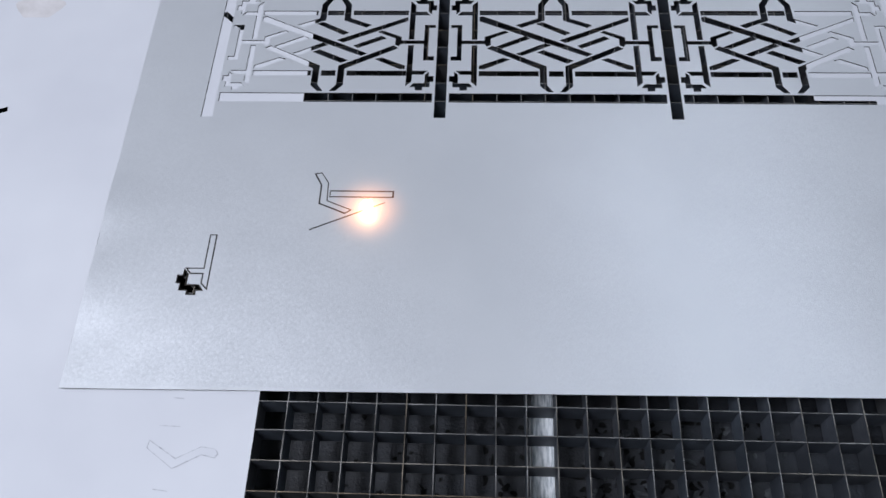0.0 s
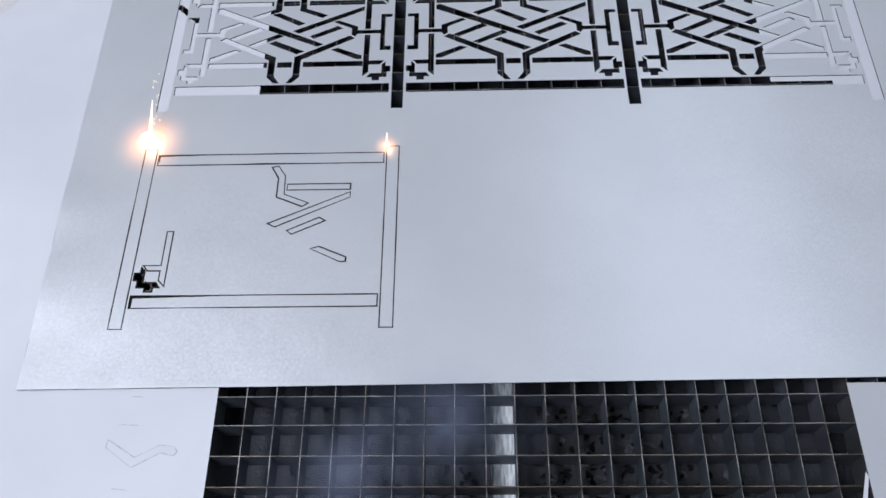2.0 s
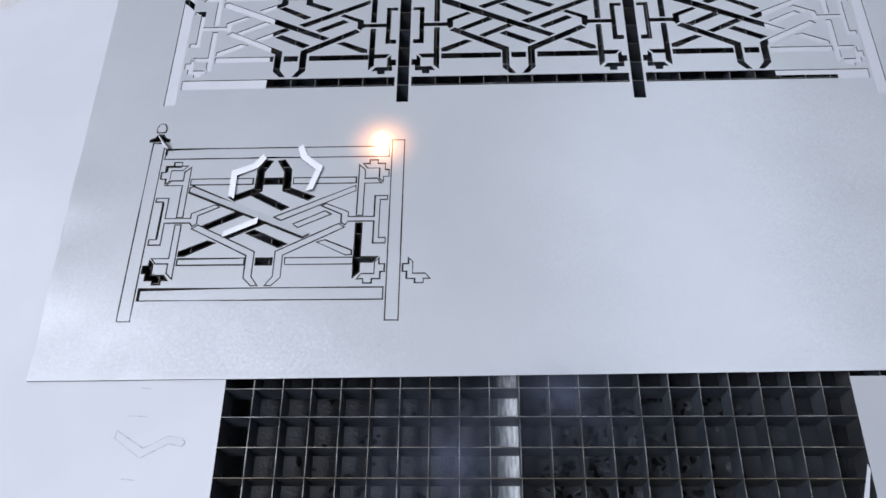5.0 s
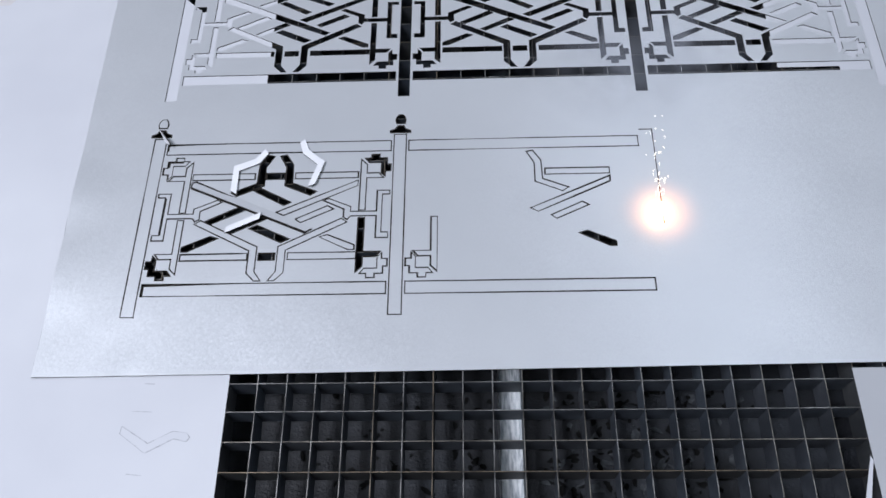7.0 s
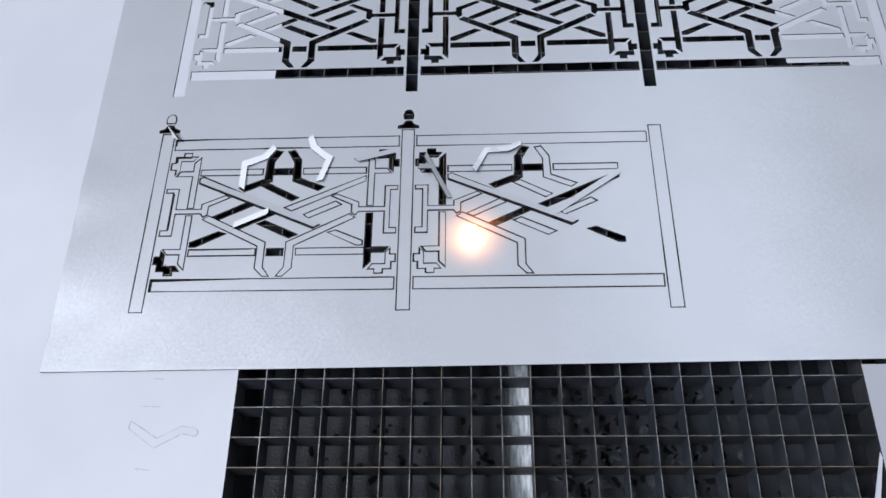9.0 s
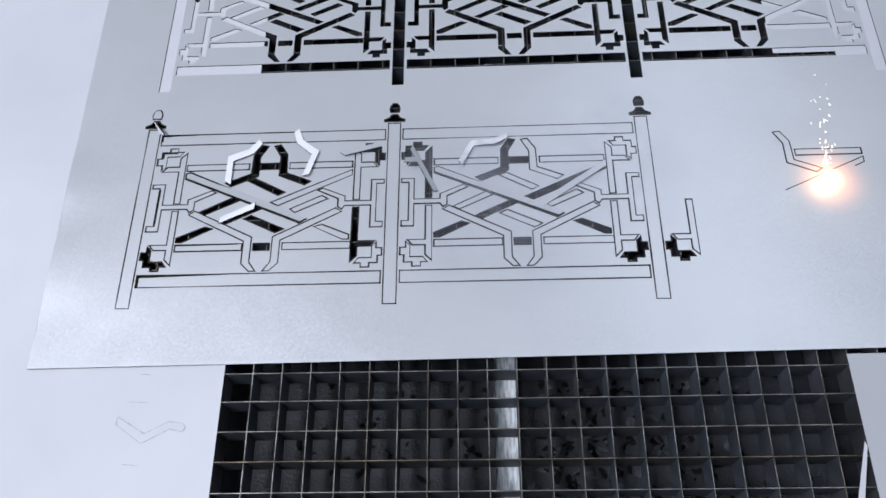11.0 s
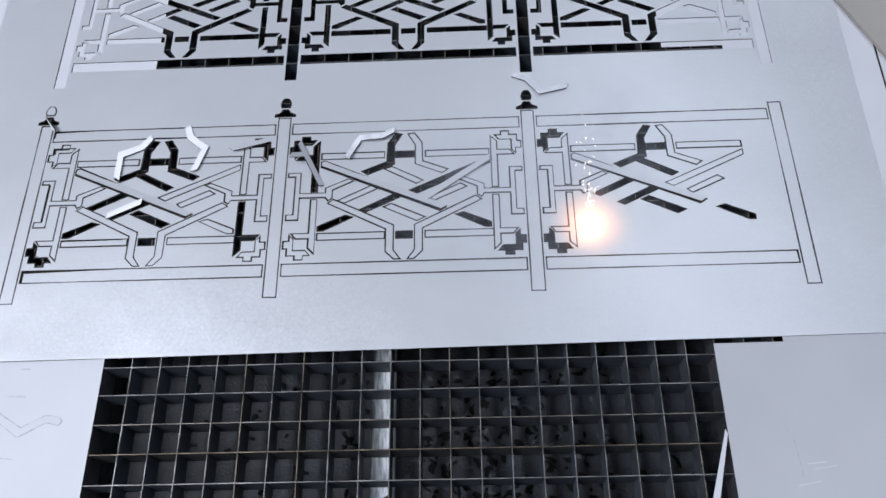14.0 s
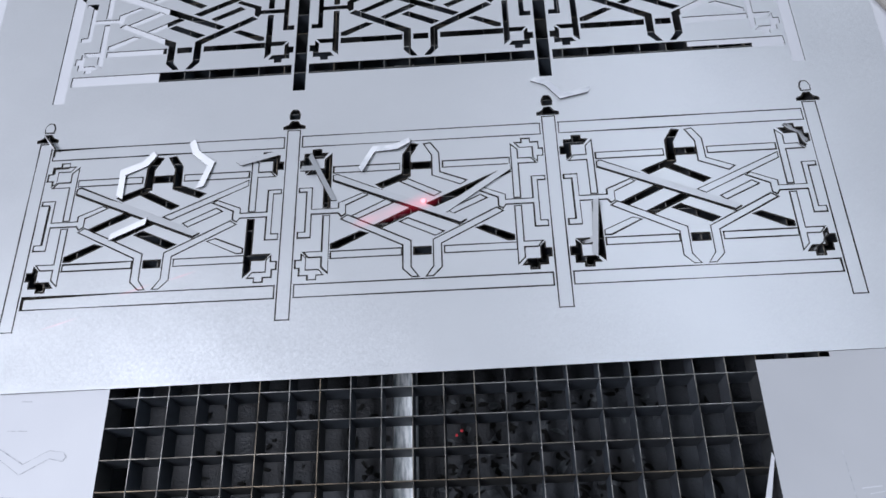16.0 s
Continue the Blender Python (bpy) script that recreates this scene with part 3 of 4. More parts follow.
# an old cut-out left lying on the board
CHEV = [(-3.42, -1.46), (-2.44, -2.05), (-1.66, -1.64), (-1.18, -1.70), (-1.06, -1.86), (-1.16, -2.0), (-1.60, -1.90), (-2.50, -2.38), (-3.45, -1.72)]
cx, cy = -2.3, -1.9
old_piece = mesh_object("cut_piece", plate(moved(CHEV, -cx, -cy), [], 0.0, 0.00008), [BOARD, BOARD])
old_piece.matrix_world = pose(cx * C, cy * C, BT + 0.00001)
tagged(old_piece, "old white chevron cut-out resting on the backing board", "paper cutout", "cut pieces")
marks(left_board, "old_cut_line", [line(a, c, w) for a, c, w in zip(CHEV, CHEV[1:] + CHEV[:1], (0.016, 0.008, 0.010, 0.014, 0.016, 0.012, 0.016, 0.010, 0.014))],
      SMEAR, "thin grey outline of an old cut")
marks(left_board, "scuff_mark", [line((-2.9, 0.02), (-2.55, 0.0), 0.02), line((-3.2, -0.95), (-2.5, -0.98), 0.012), line((-3.0, -3.05), (-2.5, -3.1), 0.014),
      line((-3.3, -4.3), (-2.9, -4.32), 0.03), line((-7.0, 4.6), (-6.9, 4.6), 0.03)], SMEAR, "faint grey scuffs")
marks(right_board, "scuff_mark", [line((23.0, -2.6), (23.1, -4.2), 0.01), line((27.0, -1.0), (27.4, -2.0), 0.012), line((26.6, -1.8), (26.5, -2.6), 0.01)],
      SMEAR, "faint grey scuffs")
marks(right_board, "shiny_scratch", [line((23.3, -3.73), (23.9, -3.68), 0.015), line((22.9, -4.4), (23.6, -4.28), 0.012), line((23.5, -3.9), (24.2, -3.8), 0.010)], BOARD, "bright scratches")
blot = [(-13.9 + 1.05 * math.cos(a) * (1 + 0.22 * math.sin(3 * a)), 18.0 + 0.75 * math.sin(a) * (1 + 0.25 * math.cos(2 * a))) for a in np.linspace(0, 6.1, 22)]
blot = moved(blot, 1.2, 0.25)
marks(left_board, "stain", [blot], STAIN, "grey-brown stain")
# a dark seam in the board beyond the card and the grey cover
marks(far_board, "seam", [line((29.22, 7.0), (29.30, 14.0), 0.04)], CHAR, "dark seam")
cover = mesh_object("grey_cover", plate([(28.15, 15.3), (30.3, 10.3), (33, 6.0), (39, 5.0), (39, 24), (28.3, 24)], [], ZT + 0.0004, ZT + 0.0024), [GREY, GREY])
tagged(cover, "plain grey machine cover plate lying beyond the card", "cover plate")

# ---- the grate ----
grate = new("grate")
grate.location.z = 0.0
tagged(grate, "dark steel egg-crate cutting grate with worn, glinting top edges", "grate")
GX, GY, DEPTH, SLAT = (-7, 33), (-9, 23), 1.12 * C, 0.00017


def slat_mesh(name, length, along_x):
    bm = bmesh.new()
    if along_x:
        box(bm, 0, length, -SLAT, SLAT, -DEPTH, -0.0002)
    else:
        box(bm, -SLAT, SLAT, 0, length, -DEPTH + 0.0002, 0.0)
    me = bpy.data.meshes.new(name)
    bm.to_mesh(me)
    bm.free()
    me.materials.append(STEEL)
    me.materials.append(WORN_GLINT)
    # top faces take brighter steel: wear, with lamp glints put into its colour
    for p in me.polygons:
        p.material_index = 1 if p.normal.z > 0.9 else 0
    return me


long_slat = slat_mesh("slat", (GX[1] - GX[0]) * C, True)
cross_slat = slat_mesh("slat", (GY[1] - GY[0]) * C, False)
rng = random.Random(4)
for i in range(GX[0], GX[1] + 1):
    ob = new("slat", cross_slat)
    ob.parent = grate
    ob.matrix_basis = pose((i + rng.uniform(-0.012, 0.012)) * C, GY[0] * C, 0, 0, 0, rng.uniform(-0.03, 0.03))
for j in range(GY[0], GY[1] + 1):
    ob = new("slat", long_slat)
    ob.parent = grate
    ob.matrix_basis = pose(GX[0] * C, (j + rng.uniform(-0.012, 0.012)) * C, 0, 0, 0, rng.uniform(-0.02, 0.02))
ZTRAY = -2.0 * C
bar_bm = box(bmesh.new(), 9.22 * C, 10.02 * C, GY[0] * C, GY[1] * C, ZTRAY - 0.001, -DEPTH - 0.0022, 0.0014)
support = mesh_object("support_bar", bar_bm, SHINE)
tagged(support, "bright aluminium bar that carries the grate from below", "support bar")

# ---- tray with scraps below the grate ----
tray = new("scrap_tray")
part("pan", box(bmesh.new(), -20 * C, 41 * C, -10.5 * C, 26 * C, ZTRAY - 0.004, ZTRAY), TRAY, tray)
for x0, x1, y0, y1 in ((-20.2, -20, -10.5, 26), (41, 41.2, -10.5, 26), (-20.2, 41.2, -10.7, -10.5), (-20.2, 41.2, 26, 26.2)):
    part("rim", box(bmesh.new(), x0 * C, x1 * C, y0 * C, y1 * C, ZTRAY - 0.004, -0.001), BLACK, tray)
tagged(tray, "near-black metal tray under the grate littered with scraps", "tray")
for i in range(390):
    bm = bmesh.new()
    n = rng.randint(6, 10)
    pale = i % 5 == 4
    w, h = (rng.uniform(0.10, 0.30), rng.uniform(0.06, 0.18)) if pale else (rng.uniform(0.05, 0.26), rng.uniform(0.04, 0.13))
    bend = rng.uniform(-0.35, 0.35)
    pts = []
    for a in np.linspace(0, 2 * math.pi, n, endpoint=False):
        far = rng.uniform(0.55, 1.25)
        x = w * far * math.cos(a)
        pts.append((x, h * far * math.sin(a) + bend * x * x / w))
    add_slab(bm, ccw(pts), 0.0, 0.0004)
    bmesh.ops.recalc_face_normals(bm, faces=bm.faces[:])
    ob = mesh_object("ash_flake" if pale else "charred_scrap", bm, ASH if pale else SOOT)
    heap = rng.random() > (0.15 if pale else 0.4)
    ob.matrix_world = pose((rng.triangular(9.8, 18.5, 12.5) if heap else rng.uniform(2, 20)) * C, rng.uniform(-5.4, 0.6) * C,
                           ZTRAY + 0.0003 + (0.0 if pale else 0.0006), rng.uniform(-3, 3), rng.uniform(-3, 3), rng.uniform(0, 360))
    tagged(ob, "small pale ash flake lying on the tray" if pale else "small charred card scrap lying on the tray", "scrap", "charred scraps")
bm = bmesh.new()
add_slab(bm, ccw([(-0.34, -0.06), (0.10, 0.02), (0.34, 0.16), (0.36, -0.10), (0.05, -0.20), (-0.30, -0.22)]), 0.0, 0.0004)
bmesh.ops.recalc_face_normals(bm, faces=bm.faces[:])
ob = mesh_object("charred_scrap", bm, SOOT)
ob.matrix_world = pose(9.55 * C, -4.38 * C, -DEPTH - 0.0020)
tagged(ob, "charred card scrap caught on the support bar", "scrap", "charred scraps")
strip_bm = plate([(-0.14, -1.6), (0.14, -1.6), (0.10, 1.6), (0.0, 1.75)], [], 0.0, 0.0004)
loose_strip = mesh_object("paper_strip", strip_bm, [BOARD, EDGE])
loose_strip.matrix_world = pose(20.42 * C, -4.25 * C, 0.0001, 0, 0, -16)
tagged(loose_strip, "narrow white card strip fallen across the grate's edge", "paper strip")

# ---- machine body and room, unseen: walls close the place for reflections ----
# unseen box under the tray; the flare and smoke are parked inside it
body = bmesh.new()
box(body, -0.30, 0.60, -0.18, 0.40, -0.85, ZTRAY - 0.005)
machine = mesh_object("machine_table", body, BLACK)
tagged(machine, "black cutting machine table under the tray", "machine")
RX, RY, ZF, ZC = (-1.9, 2.2), (-2.0, 2.2), -0.85, 1.75


def wall(name, x0, x1, y0, y1, z0, z1, mat=PAINT):
    return tagged(mesh_object(name, box(bmesh.new(), x0, x1, y0, y1, z0, z1), mat), kind="structure")


wall("unseen_floor", RX[0], RX[1], RY[0], RY[1], ZF - 0.1, ZF, CONCRETE)
wall("unseen_ceiling", RX[0], RX[1], RY[0], RY[1], ZC, ZC + 0.1)
wall("unseen_wall_north", RX[0], RX[1], RY[1], RY[1] + 0.1, ZF, ZC)
wall("unseen_wall_south", RX[0], RX[1], RY[0] - 0.1, RY[0], ZF, ZC)
wall("unseen_wall_east", RX[1], RX[1] + 0.1, RY[0], RY[1], ZF, ZC)
wall("unseen_wall_west", RX[0] - 0.1, RX[0], RY[0], RY[1], ZF, ZC)

# ---- the burning spot ----
spot = new("laser_flare")
tagged(spot, "white-hot glowing spot where the laser burns the card", "laser flare")
bm = bmesh.new()
bmesh.ops.create_icosphere(bm, subdivisions=3, radius=1.0, matrix=Matrix.Diagonal((0.0032, 0.0024, 0.0018, 1)))
for v in bm.verts:
    v.co *= 1 + 0.55 * noise.noise(v.co * 520)
part("core", bm, FIRE, spot).location.z = 0.0050
spark_clusters = []
for s in range(2):
    bm = bmesh.new()
    for i in range(26 if s == 0 else 36):
        u = rng.random() ** 2.3
        y, x = 0.008 + (0.030 if s == 0 else 0.044) * u, rng.gauss(0.0006 * math.sin(9 * u), 0.0013 + 0.0013 * u)
        ln = rng.uniform(0.0003, 0.0010) * (1.5 - u)
        m = pose(x, y, 0.004 + 0.012 * u, rng.uniform(-20, 20), 0, rng.gauss(0, 24)) @ Matrix.Diagonal((0.00010, ln, 0.00010, 1))
        bmesh.ops.create_icosphere(bm, subdivisions=1, radius=1.0, matrix=m)
    if s == 0:
        r = bmesh.ops.create_cone(bm, cap_ends=True, segments=14, radius1=0.0011, radius2=0.0001, depth=0.017)
        for v in r["verts"]:
            up = (v.co.z + 0.0085) / 0.017
            v.co = Vector((v.co.x * (1 + 0.5 * noise.noise(v.co * 300)) + 0.0007 * math.sin(up * 7), 0.002 + up * 0.017, 0.005 + v.co.y + up * 0.006))
    spark_clusters.append(tagged(part("sparks", bm, PLUME if s == 0 else SPARK, spot, "thin white sparks"), kind="stuff"))

SPOT = [
    (0, 3.15, 7.56), (0.1, 1.50, 6.77), (0.2, 3.23, 5.59), (0.3, -3.62, 9.61), (0.4, -3.54, 5.43), (0.5, -4.17, 3.07), (0.6, -4.25, 7.09),
    (0.7, -2.76, 9.84), (0.8, 1.50, 9.84), (0.9, 5.28, 9.45), (1, 1.26, 9.37), (1.1, -2.68, 9.37), (1.2, -0.71, 3.86), (1.3, 3.39, 3.70),
    (1.4, 3.46, 3.23), (1.5, -0.55, 3.15), (1.6, 5.91, 10.08), (1.7, 5.91, 6.06), (1.8, 5.75, 2.52), (1.9, 5.43, 6.30), (2, -4.02, 10.47),
    (2.1, -3.15, 8.74), (2.2, -2.68, 9.06), (2.3, -2.99, 8.35), (2.4, -1.50, 7.17), (2.5, -3.23, 5.67), (2.6, -1.26, 8.43), (2.7, -2.28,
    8.11), (2.8, 1.10, 6.54), (2.9, 0.16, 6.69), (3, -1.10, 6.22), (3.1, 0.31, 8.66), (3.2, 0.87, 8.43), (3.3, 0.79, 7.48), (3.4, 0.47,
    6.22), (3.5, -2.05, 5.35), (3.6, -1.02, 5.91), (3.7, 0.24, 4.41), (3.8, -1.42, 4.88), (3.9, -2.13, 4.65), (4, 3.23, 4.80), (4.1, 3.70,
    6.22), (4.2, 1.26, 3.78), (4.35, 3.9, 4.6), (4.5, 4.4, 5.5), (4.7, 4.5, 6.6), (4.9, 4.4, 8.6), (5.1, 5.6, 10.7), (5.25, 5.6, 9.0), (5.4,
    10.9, 8.6), (5.7, 12.8, 5.5), (5.85, 6.0, 9.9), (6.1, 10.0, 9.9), (6.3, 11.10, 9.29), (6.4, 7.09, 9.06), (6.5, 8.50, 3.70), (6.6, 12.60,
    3.62), (6.7, 13.23, 3.23), (6.8, 9.29, 3.23), (6.9, 15.04, 10.16), (7, 15.35, 6.38), (7.1, 15.12, 2.36), (7.2, 14.88, 6.06), (7.3, 6.85,
    8.82), (7.4, 6.77, 8.66), (7.5, 6.93, 7.40), (7.6, 7.24, 6.69), (7.7, 6.54, 6.30), (7.8, 7.17, 8.58), (7.9, 8.11, 7.95), (8, 9.61,
    7.01), (8.1, 10.47, 6.30), (8.2, 9.29, 6.93), (8.3, 9.53, 7.87), (8.4, 9.45, 7.48), (8.5, 10.87, 7.09), (8.6, 8.98, 5.98), (8.7, 9.92,
    5.83), (8.85, 9.4, 5.6), (9.05, 7.8, 5.2), (9.3, 9.0, 4.8), (9.6, 12.0, 5.8), (9.9, 14.1, 4.4), (10.2, 14.0, 8.6), (10.45, 15.2, 10.7),
    (10.65, 16.4, 4.4), (10.8, 20.47, 8.66), (10.9, 20.87, 7.01), (11, 21.73, 7.01), (11.1, 21.18, 6.38), (11.2, 21.97, 5.43), (11.3, 19.37,
    9.69), (11.4, 23.31, 9.61), (11.5, 21.73, 9.29), (11.6, 17.80, 9.53), (11.7, 16.85, 3.70), (11.9, 23.94, 3.39), (12, 19.92, 3.31),
    (12.1, 15.75, 3.46), (12.3, 24.65, 3.23), (12.4, 24.49, 4.96), (12.5, 24.49, 8.90), (12.6, 15.83, 9.13), (12.7, 16.54, 6.85), (12.9,
    16.93, 6.14), (13, 15.67, 6.61), (13.1, 18.82, 8.11), (13.2, 18.11, 7.24), (13.3, 20.94, 5.83), (13.4, 17.17, 7.56), (13.5, 18.66,
    6.69), (13.6, 19.45, 8.03), (13.7, 19.76, 7.80), (13.8, 18.82, 6.06), (13.9, 20.39, 5.43), (14, 17.24, 5.04), (14.1, 19.45, 4.88),
    (14.3, 19.06, 4.57), (14.4, 20.00, 4.65), (14.5, 22.52, 4.57), (14.6, 20.94, 5.35), (14.7, 20.94, 5.75), (14.8, 24.25, 4.49), (14.9,
    23.62, 4.72), (15, 24.09, 4.96), (15.1, 24.02, 8.43), (15.2, 23.54, 8.50), (15.3, 24.17, 5.51), (15.4, 22.20, 6.93), (15.5, 24.09,
    7.48),
]
# spells of sparks: from, to, which cluster
PLUMES = [(0.28, 0.52, 1), (0.98, 1.22, 1), (1.48, 1.52, 1), (1.98, 2.22, 0), (2.48, 2.62, 0), (2.98, 3.02, 1), (3.48, 3.52, 0), (6.98, 7.02, 1),
          (7.98, 8.02, 0), (10.78, 11.12, 1), (11.28, 11.32, 1), (12.18, 12.22, 1), (12.38, 12.52, 1), (12.58, 12.62, 0), 
          (13.48, 13.52, 0), (13.68, 13.72, 1), (13.98, 14.02, 1), (14.28, 14.32, 0), (14.98, 15.02, 0)]
# a second flame that lingers where a cut has just ended
EMBERS = [(2.0, 5.38, 10.1), (3.2, -0.99, 7.9), (6.9, 5.78, 3.7)]
FLARES = [(4.1, 1.47, 4.9), (7.3, 14.8, 10.0), (7.8, 5.94, 7.1), (8.2, 6.98, 7.6), (15.0, 23.45, 9.1), (15.5, 25.0, 10.2)]

def faded_glow(name, colour, strength, shape):
    """Added emission that fades outwards, for painted glow with no body of its own."""
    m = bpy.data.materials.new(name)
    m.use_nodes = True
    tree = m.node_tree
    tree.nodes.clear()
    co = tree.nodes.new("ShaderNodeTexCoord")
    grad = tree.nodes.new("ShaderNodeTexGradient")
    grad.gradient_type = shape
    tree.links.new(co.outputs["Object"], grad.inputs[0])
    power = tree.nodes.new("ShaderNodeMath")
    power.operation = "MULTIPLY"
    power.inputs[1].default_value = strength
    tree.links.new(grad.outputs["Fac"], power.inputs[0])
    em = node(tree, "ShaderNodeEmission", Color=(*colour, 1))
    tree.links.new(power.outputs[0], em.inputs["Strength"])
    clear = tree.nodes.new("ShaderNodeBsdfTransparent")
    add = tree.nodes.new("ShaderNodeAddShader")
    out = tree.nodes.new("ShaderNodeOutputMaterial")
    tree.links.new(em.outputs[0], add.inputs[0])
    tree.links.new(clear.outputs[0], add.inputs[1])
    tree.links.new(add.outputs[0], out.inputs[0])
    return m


# bloom around the burning spot, painted as discs of fading emission
HALO = faded_glow("orange_halo", (1.0, 0.33, 0.10), 1.0, "QUADRATIC_SPHERE")
HALO_INNER = faded_glow("inner_halo", (1.0, 0.74, 0.40), 1.1, "QUADRATIC_SPHERE")


def add_halo(thing, size):
    for mat, share, z in ((HALO, 1.0, 0.0022), (HALO_INNER, 0.40, 0.0026)):
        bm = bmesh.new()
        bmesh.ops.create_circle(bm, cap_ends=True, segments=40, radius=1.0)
        part("halo_disc", bm, mat, thing).matrix_basis = Matrix.LocRotScale((0, 0, z), None, (size * share,) * 3)


def small_flame(label, big):
    """A flame that lingers on the card: a lumpy core, its painted halo and a thin tongue; big scales it."""
    thing = tagged(new("laser_flare"), label, "laser flare")
    bm = bmesh.new()
    bmesh.ops.create_icosphere(bm, subdivisions=3, radius=1.0, matrix=Matrix.Diagonal((0.0022 * big, 0.0026 * big, 0.0017 * big, 1)))
    for v in bm.verts:
        v.co *= 1 + 0.5 * noise.noise(v.co * 500)
    part("core", bm, FIRE, thing).location.z = 0.0030
    bm = bmesh.new()
    r = bmesh.ops.create_cone(bm, cap_ends=True, segments=14, radius1=0.0009 * big, radius2=0.0001, depth=0.02)
    for v in r["verts"]:
        up = (v.co.z + 0.01) / 0.02
        v.co = Vector((v.co.x + 0.0005 * math.sin(up * 9), 0.001 + up * 0.009 * big, 0.004 + v.co.y + up * 0.006 * big))
    part("flame", bm, PLUME, thing)
    add_halo(thing, 0.018 * big)
    return thing


add_halo(spot, 0.021)
second = small_flame("orange flame flaring up on the card edge", 0.9)
third = small_flame("tiny pink-white flame at the end of a cut", 0.42)

# thin smoke that drifts over the grate
def thin_smoke(name, colour, density, shape):
    m = bpy.data.materials.new(name)
    m.use_nodes = True
    tree = m.node_tree
    tree.nodes.clear()
    co = tree.nodes.new("ShaderNodeTexCoord")
    grad = tree.nodes.new("ShaderNodeTexGradient")
    grad.gradient_type = shape
    tree.links.new(co.outputs["Object"], grad.inputs[0])
    wisp = node(tree, "ShaderNodeTexNoise", Scale=1.3, Detail=4.0, Roughness=0.5)
    tree.links.new(co.outputs["Object"], wisp.inputs["Vector"])
    wr = ramp(tree, wisp.outputs[0], [(0.32, (0.05, 0.05, 0.05)), (0.66, (1, 1, 1))])
    mul = tree.nodes.new("ShaderNodeMath")
    mul.operation = "MULTIPLY"
    tree.links.new(grad.outputs["Fac"], mul.inputs[0])
    tree.links.new(wr.outputs[0], mul.inputs[1])
    dens = tree.nodes.new("ShaderNodeMath")
    dens.operation = "MULTIPLY"
    dens.inputs[1].default_value = density
    tree.links.new(mul.outputs[0], dens.inputs[0])
    clear = tree.nodes.new("ShaderNodeBsdfTransparent")
    haze = node(tree, "ShaderNodeBsdfDiffuse", Color=(*colour, 1))
    mix = tree.nodes.new("ShaderNodeMixShader")
    out = tree.nodes.new("ShaderNodeOutputMaterial")
    tree.links.new(dens.outputs[0], mix.inputs[0])
    tree.links.new(clear.outputs[0], mix.inputs[1])
    tree.links.new(haze.outputs[0], mix.inputs[2])
    tree.links.new(mix.outputs[0], out.inputs[0])
    return m


SMOKE = thin_smoke("thin_blue_smoke", (0.27, 0.315, 0.45), 0.25, "QUADRATIC_SPHERE")
VEIL = thin_smoke("pale_smoke", (0.52, 0.545, 0.62), 0.34, "SPHERICAL")


def smoke_puff(seed, rx, ry, mat=SMOKE, where="grate"):
    puff = new("smoke_puff")
    tagged(puff, f"thin bluish smoke drifting over the {where}", "smoke")
    for i, (dx, dy, big) in enumerate(((-0.28, -0.12, 0.80), (0.42, 0.20, 0.62))):
        bm = bmesh.new()
        bmesh.ops.create_grid(bm, x_segments=20, y_segments=20, size=1.0)
        for v in bm.verts:
            v.co.z = 0.25 * noise.noise(Vector((v.co.x * 1.6 + seed, v.co.y * 1.6, i * 3.0)))
        ob = part("wisp", bm, mat, puff)
        ob.matrix_basis = Matrix.LocRotScale((dx * rx, dy * ry, 0.004 + 0.004 * i), Euler((0, 0, seed + 2.1 * i)), (rx * big, ry * big, 0.006))
    return puff


puffs = [smoke_puff(1.0, 0.075, 0.06), smoke_puff(5.0, 0.045, 0.05)]
veil = smoke_puff(9.0, 0.08, 0.068, VEIL, "cut card")
back_veil = smoke_puff(3.0, 0.055, 0.05, VEIL, "finished pattern")
# spells of smoke: from, to, and x at either end, y, in cells
SMOKY = [[(0.62, 1.02, 3.0, 5.0, -1.7), (1.60, 2.02, 5.0, 5.6, -2.0), (2.40, 2.72, 2.5, 4.5, -2.0), (3.78, 3.90, 5.0, 5.5, -1.2), (5.00, 5.25, 9.0, 10.0, -1.8),
          (7.20, 7.30, 16.0, 16.0, -1.2), (7.60, 7.80, 7.0, 8.5, -1.8), (9.40, 9.60, 11.0, 12.0, -1.8), (12.40, 12.60, 18.0, 14.5, -2.0), (14.18, 14.24, 18.5, 18.5, -1.4),
          (14.80, 15.02, 13.5, 15.5, -2.2), (15.26, 15.40, 16.2, 17.2, -1.6)],
         [(0.72, 0.92, 4.5, 6.5, -2.5), (1.46, 1.54, 14.0, 14.2, -2.2), (1.88, 2.02, 6.5, 6.0, -2.0), (2.46, 2.54, 3.0, 3.2, -1.8), (7.26, 7.34, 14.0, 14.0, -2.0),
          (12.50, 12.80, 14.0, 12.0, -2.8), (14.20, 14.26, 17.5, 17.5, -2.0), (14.96, 15.04, 18.5, 18.5, -1.5)]]

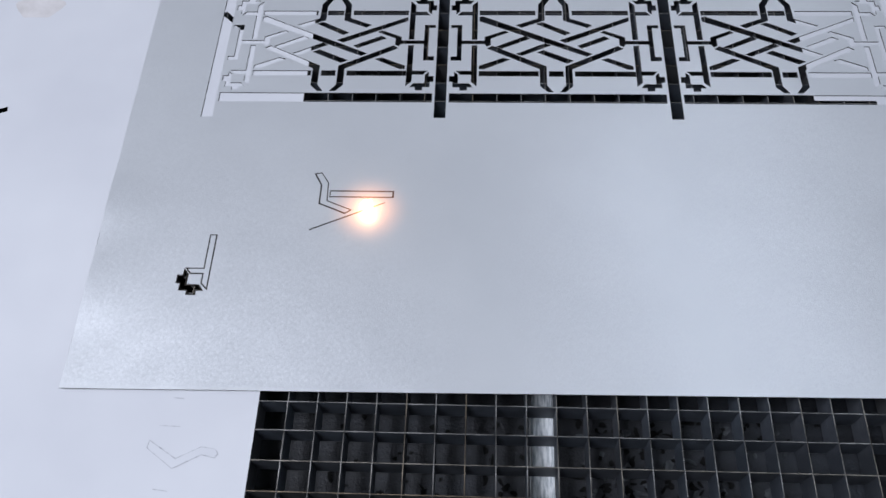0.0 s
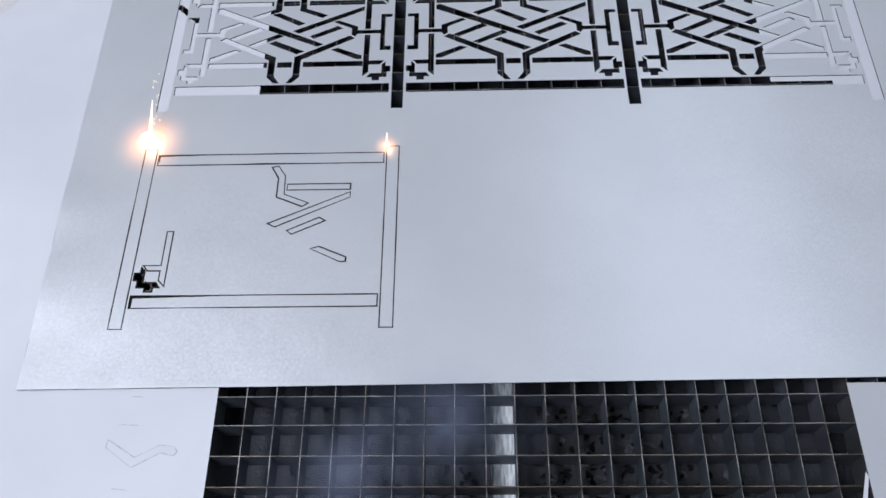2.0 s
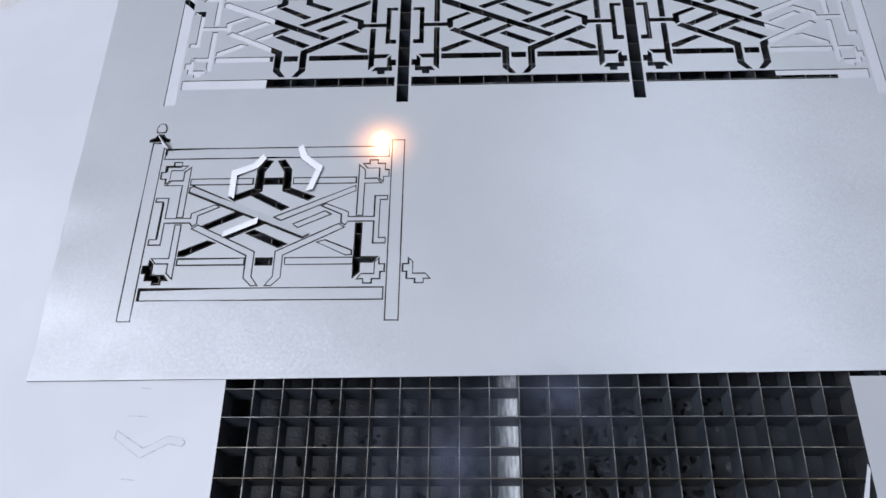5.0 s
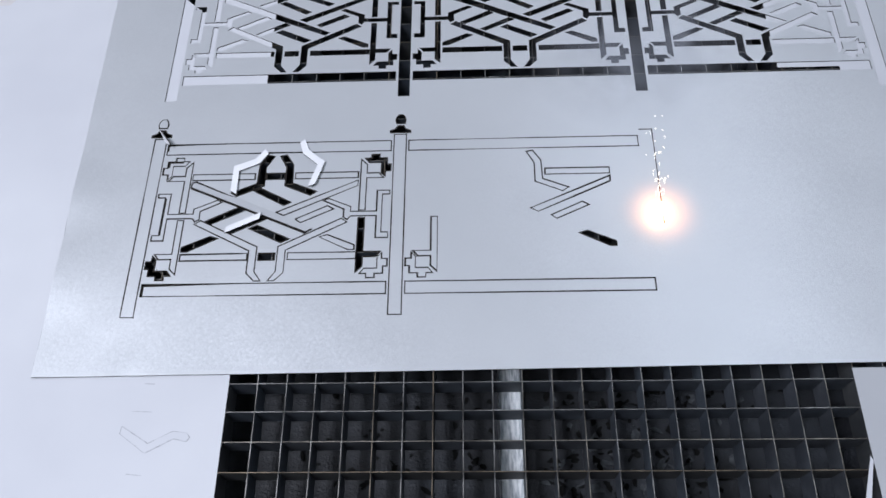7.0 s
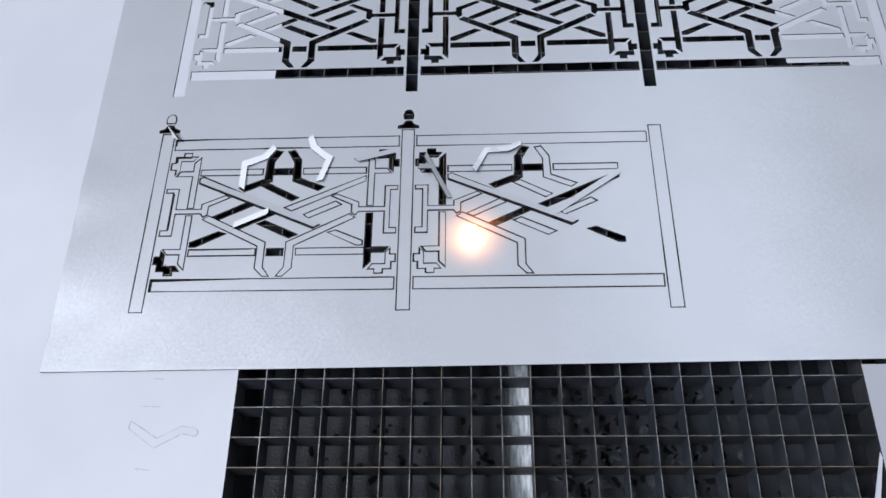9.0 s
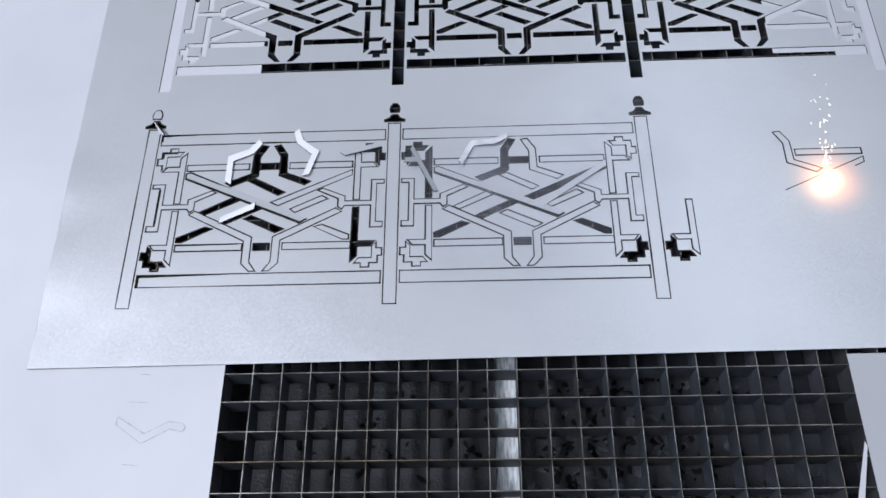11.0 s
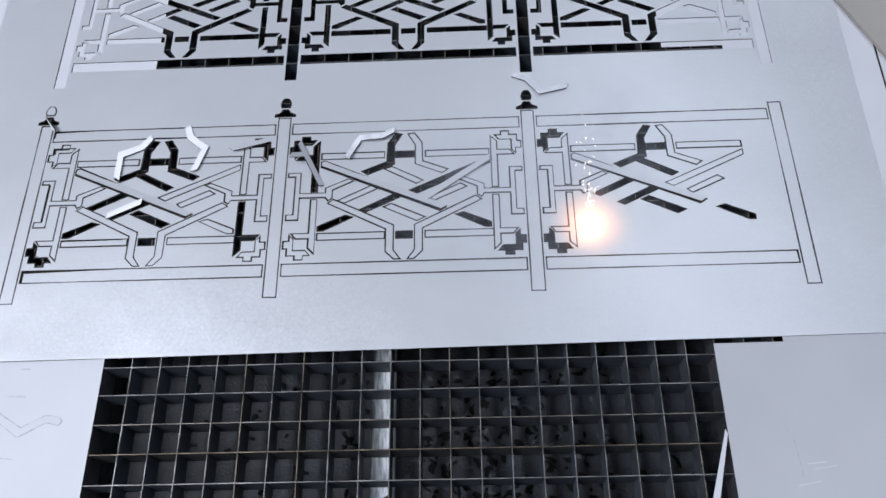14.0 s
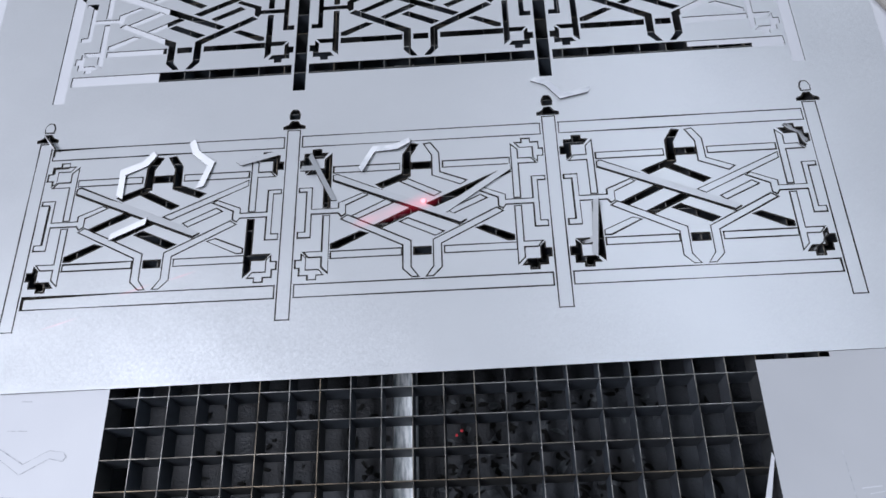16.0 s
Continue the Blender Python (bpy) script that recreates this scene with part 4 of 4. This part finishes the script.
# a red pointer light at the end: spot, glints and wash are glowing discs
pointer = new("pointer_light")
tagged(pointer, "red pointer light spot on the cut card", "light spot")
bm = bmesh.new()
bmesh.ops.create_circle(bm, cap_ends=True, segments=24, radius=0.0011)
part("dot", bm, RED, pointer)
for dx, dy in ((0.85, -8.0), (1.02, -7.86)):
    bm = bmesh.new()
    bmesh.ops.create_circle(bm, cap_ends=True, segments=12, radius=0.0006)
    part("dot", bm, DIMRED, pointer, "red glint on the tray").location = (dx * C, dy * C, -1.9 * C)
LIGHT_WASH = faded_glow("painted_red_light", (1.0, 0.02, 0.08), 0.15, "SPHERICAL")
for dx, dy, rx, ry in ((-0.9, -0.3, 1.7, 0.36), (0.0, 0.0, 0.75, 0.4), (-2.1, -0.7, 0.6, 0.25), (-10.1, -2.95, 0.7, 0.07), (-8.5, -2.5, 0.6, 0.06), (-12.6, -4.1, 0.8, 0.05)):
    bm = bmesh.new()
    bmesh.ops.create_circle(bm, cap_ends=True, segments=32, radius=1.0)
    part("blush", bm, LIGHT_WASH, pointer).matrix_basis = Matrix.LocRotScale((dx * C, dy * C, -0.0004 - 0.00008 * rx), Euler((0, 0, 0.31)), (rx * C, ry * C, 1))


def motions():
    for ob, t in burns:
        up, down = pose(0, 0, ZT + OVER), pose(0, 0, ZT + UNDER)
        if t > 0.02:
            walk(ob, [(0.0, down), (max(0.0, t - 0.04), down), (t, up), (16.0, up)] if t > 0.08 else [(0.0, down), (t, up), (16.0, up)])
    for ob, rows in pieces:
        if rows:
            walk(ob, rows)
    rest = pose(5 * C, 5 * C, -0.3)
    rows = [(t, pose(x * C, y * C, ZT)) for t, x, y in SPOT]
    walk(spot, rows + [(15.58, rest), (16.0, rest)])
    for thing, spells in ((second, FLARES), (third, EMBERS)):
        rr = [(0.0, rest)]
        for t, x, y in spells:
            here = pose(x * C, y * C, ZT)
            rr += [(t - 0.08, rest), (t - 0.04, here), (t + 0.04, here), (t + 0.08, rest)]
        walk(thing, rr + [(16.0, rest)])
    for s, ob in enumerate(spark_clusters):
        hid, shown = pose(0, -0.01, -0.02), pose(0, 0, 0)
        rr = [(0.0, hid)]
        for t0, t1, which in PLUMES:
            if which == s:
                rr += [(t0 - 0.08, hid), (t0 - 0.02, shown), (t1 + 0.02, shown), (t1 + 0.08, hid)]
        walk(ob, rr + [(16.0, hid)])
    for puff, spells in zip(puffs, SMOKY):
        low = lambda x, y: pose(x * C, y * C, -0.25)
        rr = [(0.0, low(spells[0][2], spells[0][4]))]
        for t0, t1, x0, x1, y in spells:
            rr += [(t0 - 0.12, low(x0, y)), (t0 - 0.04, pose(x0 * C, y * C, 0.001)), (t1 + 0.04, pose(x1 * C, y * C, 0.002)), (t1 + 0.12, low(x1, y))]
        walk(puff, rr + [(16.0, low(9, -2))])
    aside = pose(10 * C, 6 * C, -0.25)
    over = [(t, pose(x * C, y * C, z * 0.001)) for t, x, y, z in
            ((10.7, 10.5, 6.5, 5), (11.15, 11.0, 6.8, 5), (11.25, 11.5, 6.8, -250), (12.1, 18.0, 6.0, -250), (12.2, 19.0, 6.0, 5), (12.6, 20.0, 6.0, 5),
             (12.85, 17.6, 4.0, 5), (13.05, 17.0, 3.6, 5), (13.15, 17.0, 3.6, -250), (13.85, 14.5, 6.5, -250), (13.95, 14.8, 6.5, 5), (14.7, 17.0, 6.5, 5),
             (14.8, 17.0, 6.5, -250), (15.15, 22.0, 6.2, -250), (15.25, 22.8, 6.0, 5), (15.65, 22.8, 6.0, 5))]
    walk(veil, [(0.0, aside), (10.6, aside)] + over + [(15.75, aside), (16.0, aside)])
    back = [(t, pose(x * C, y * C, z * 0.001)) for t, x, y, z in
            ((1.55, 5.6, 12.6, -250), (1.65, 5.6, 12.6, 5), (1.95, 5.6, 13.2, 5), (2.05, 5.6, 13.2, -250), (2.6, 5.6, 13.0, -250), (2.7, 5.6, 13.0, 5),
             (2.8, 6.5, 13.4, 5), (2.9, 6.5, 13.4, -250), (5.9, 15.0, 13.0, -250), (6.0, 15.5, 13.6, 5), (6.5, 16.5, 14.0, 5), (7.05, 15.3, 13.2, 5),
             (7.15, 15.3, 13.2, -250), (8.3, 5.8, 13.0, -250), (8.4, 5.8, 13.0, 5), (8.6, 5.8, 13.4, 5), (8.7, 5.8, 13.4, -250))]
    walk(back_veil, [(0.0, aside)] + back + [(16.0, aside)])
    walk(pointer, [(0.0, pose(10.47 * C, 6.77 * C, -0.3)), (15.9, pose(10.47 * C, 6.77 * C, -0.3)), (15.97, pose(10.47 * C, 6.77 * C, ZT + 0.0012)),
                   (16.0, pose(10.47 * C, 6.77 * C, ZT + 0.0012))])


motions()
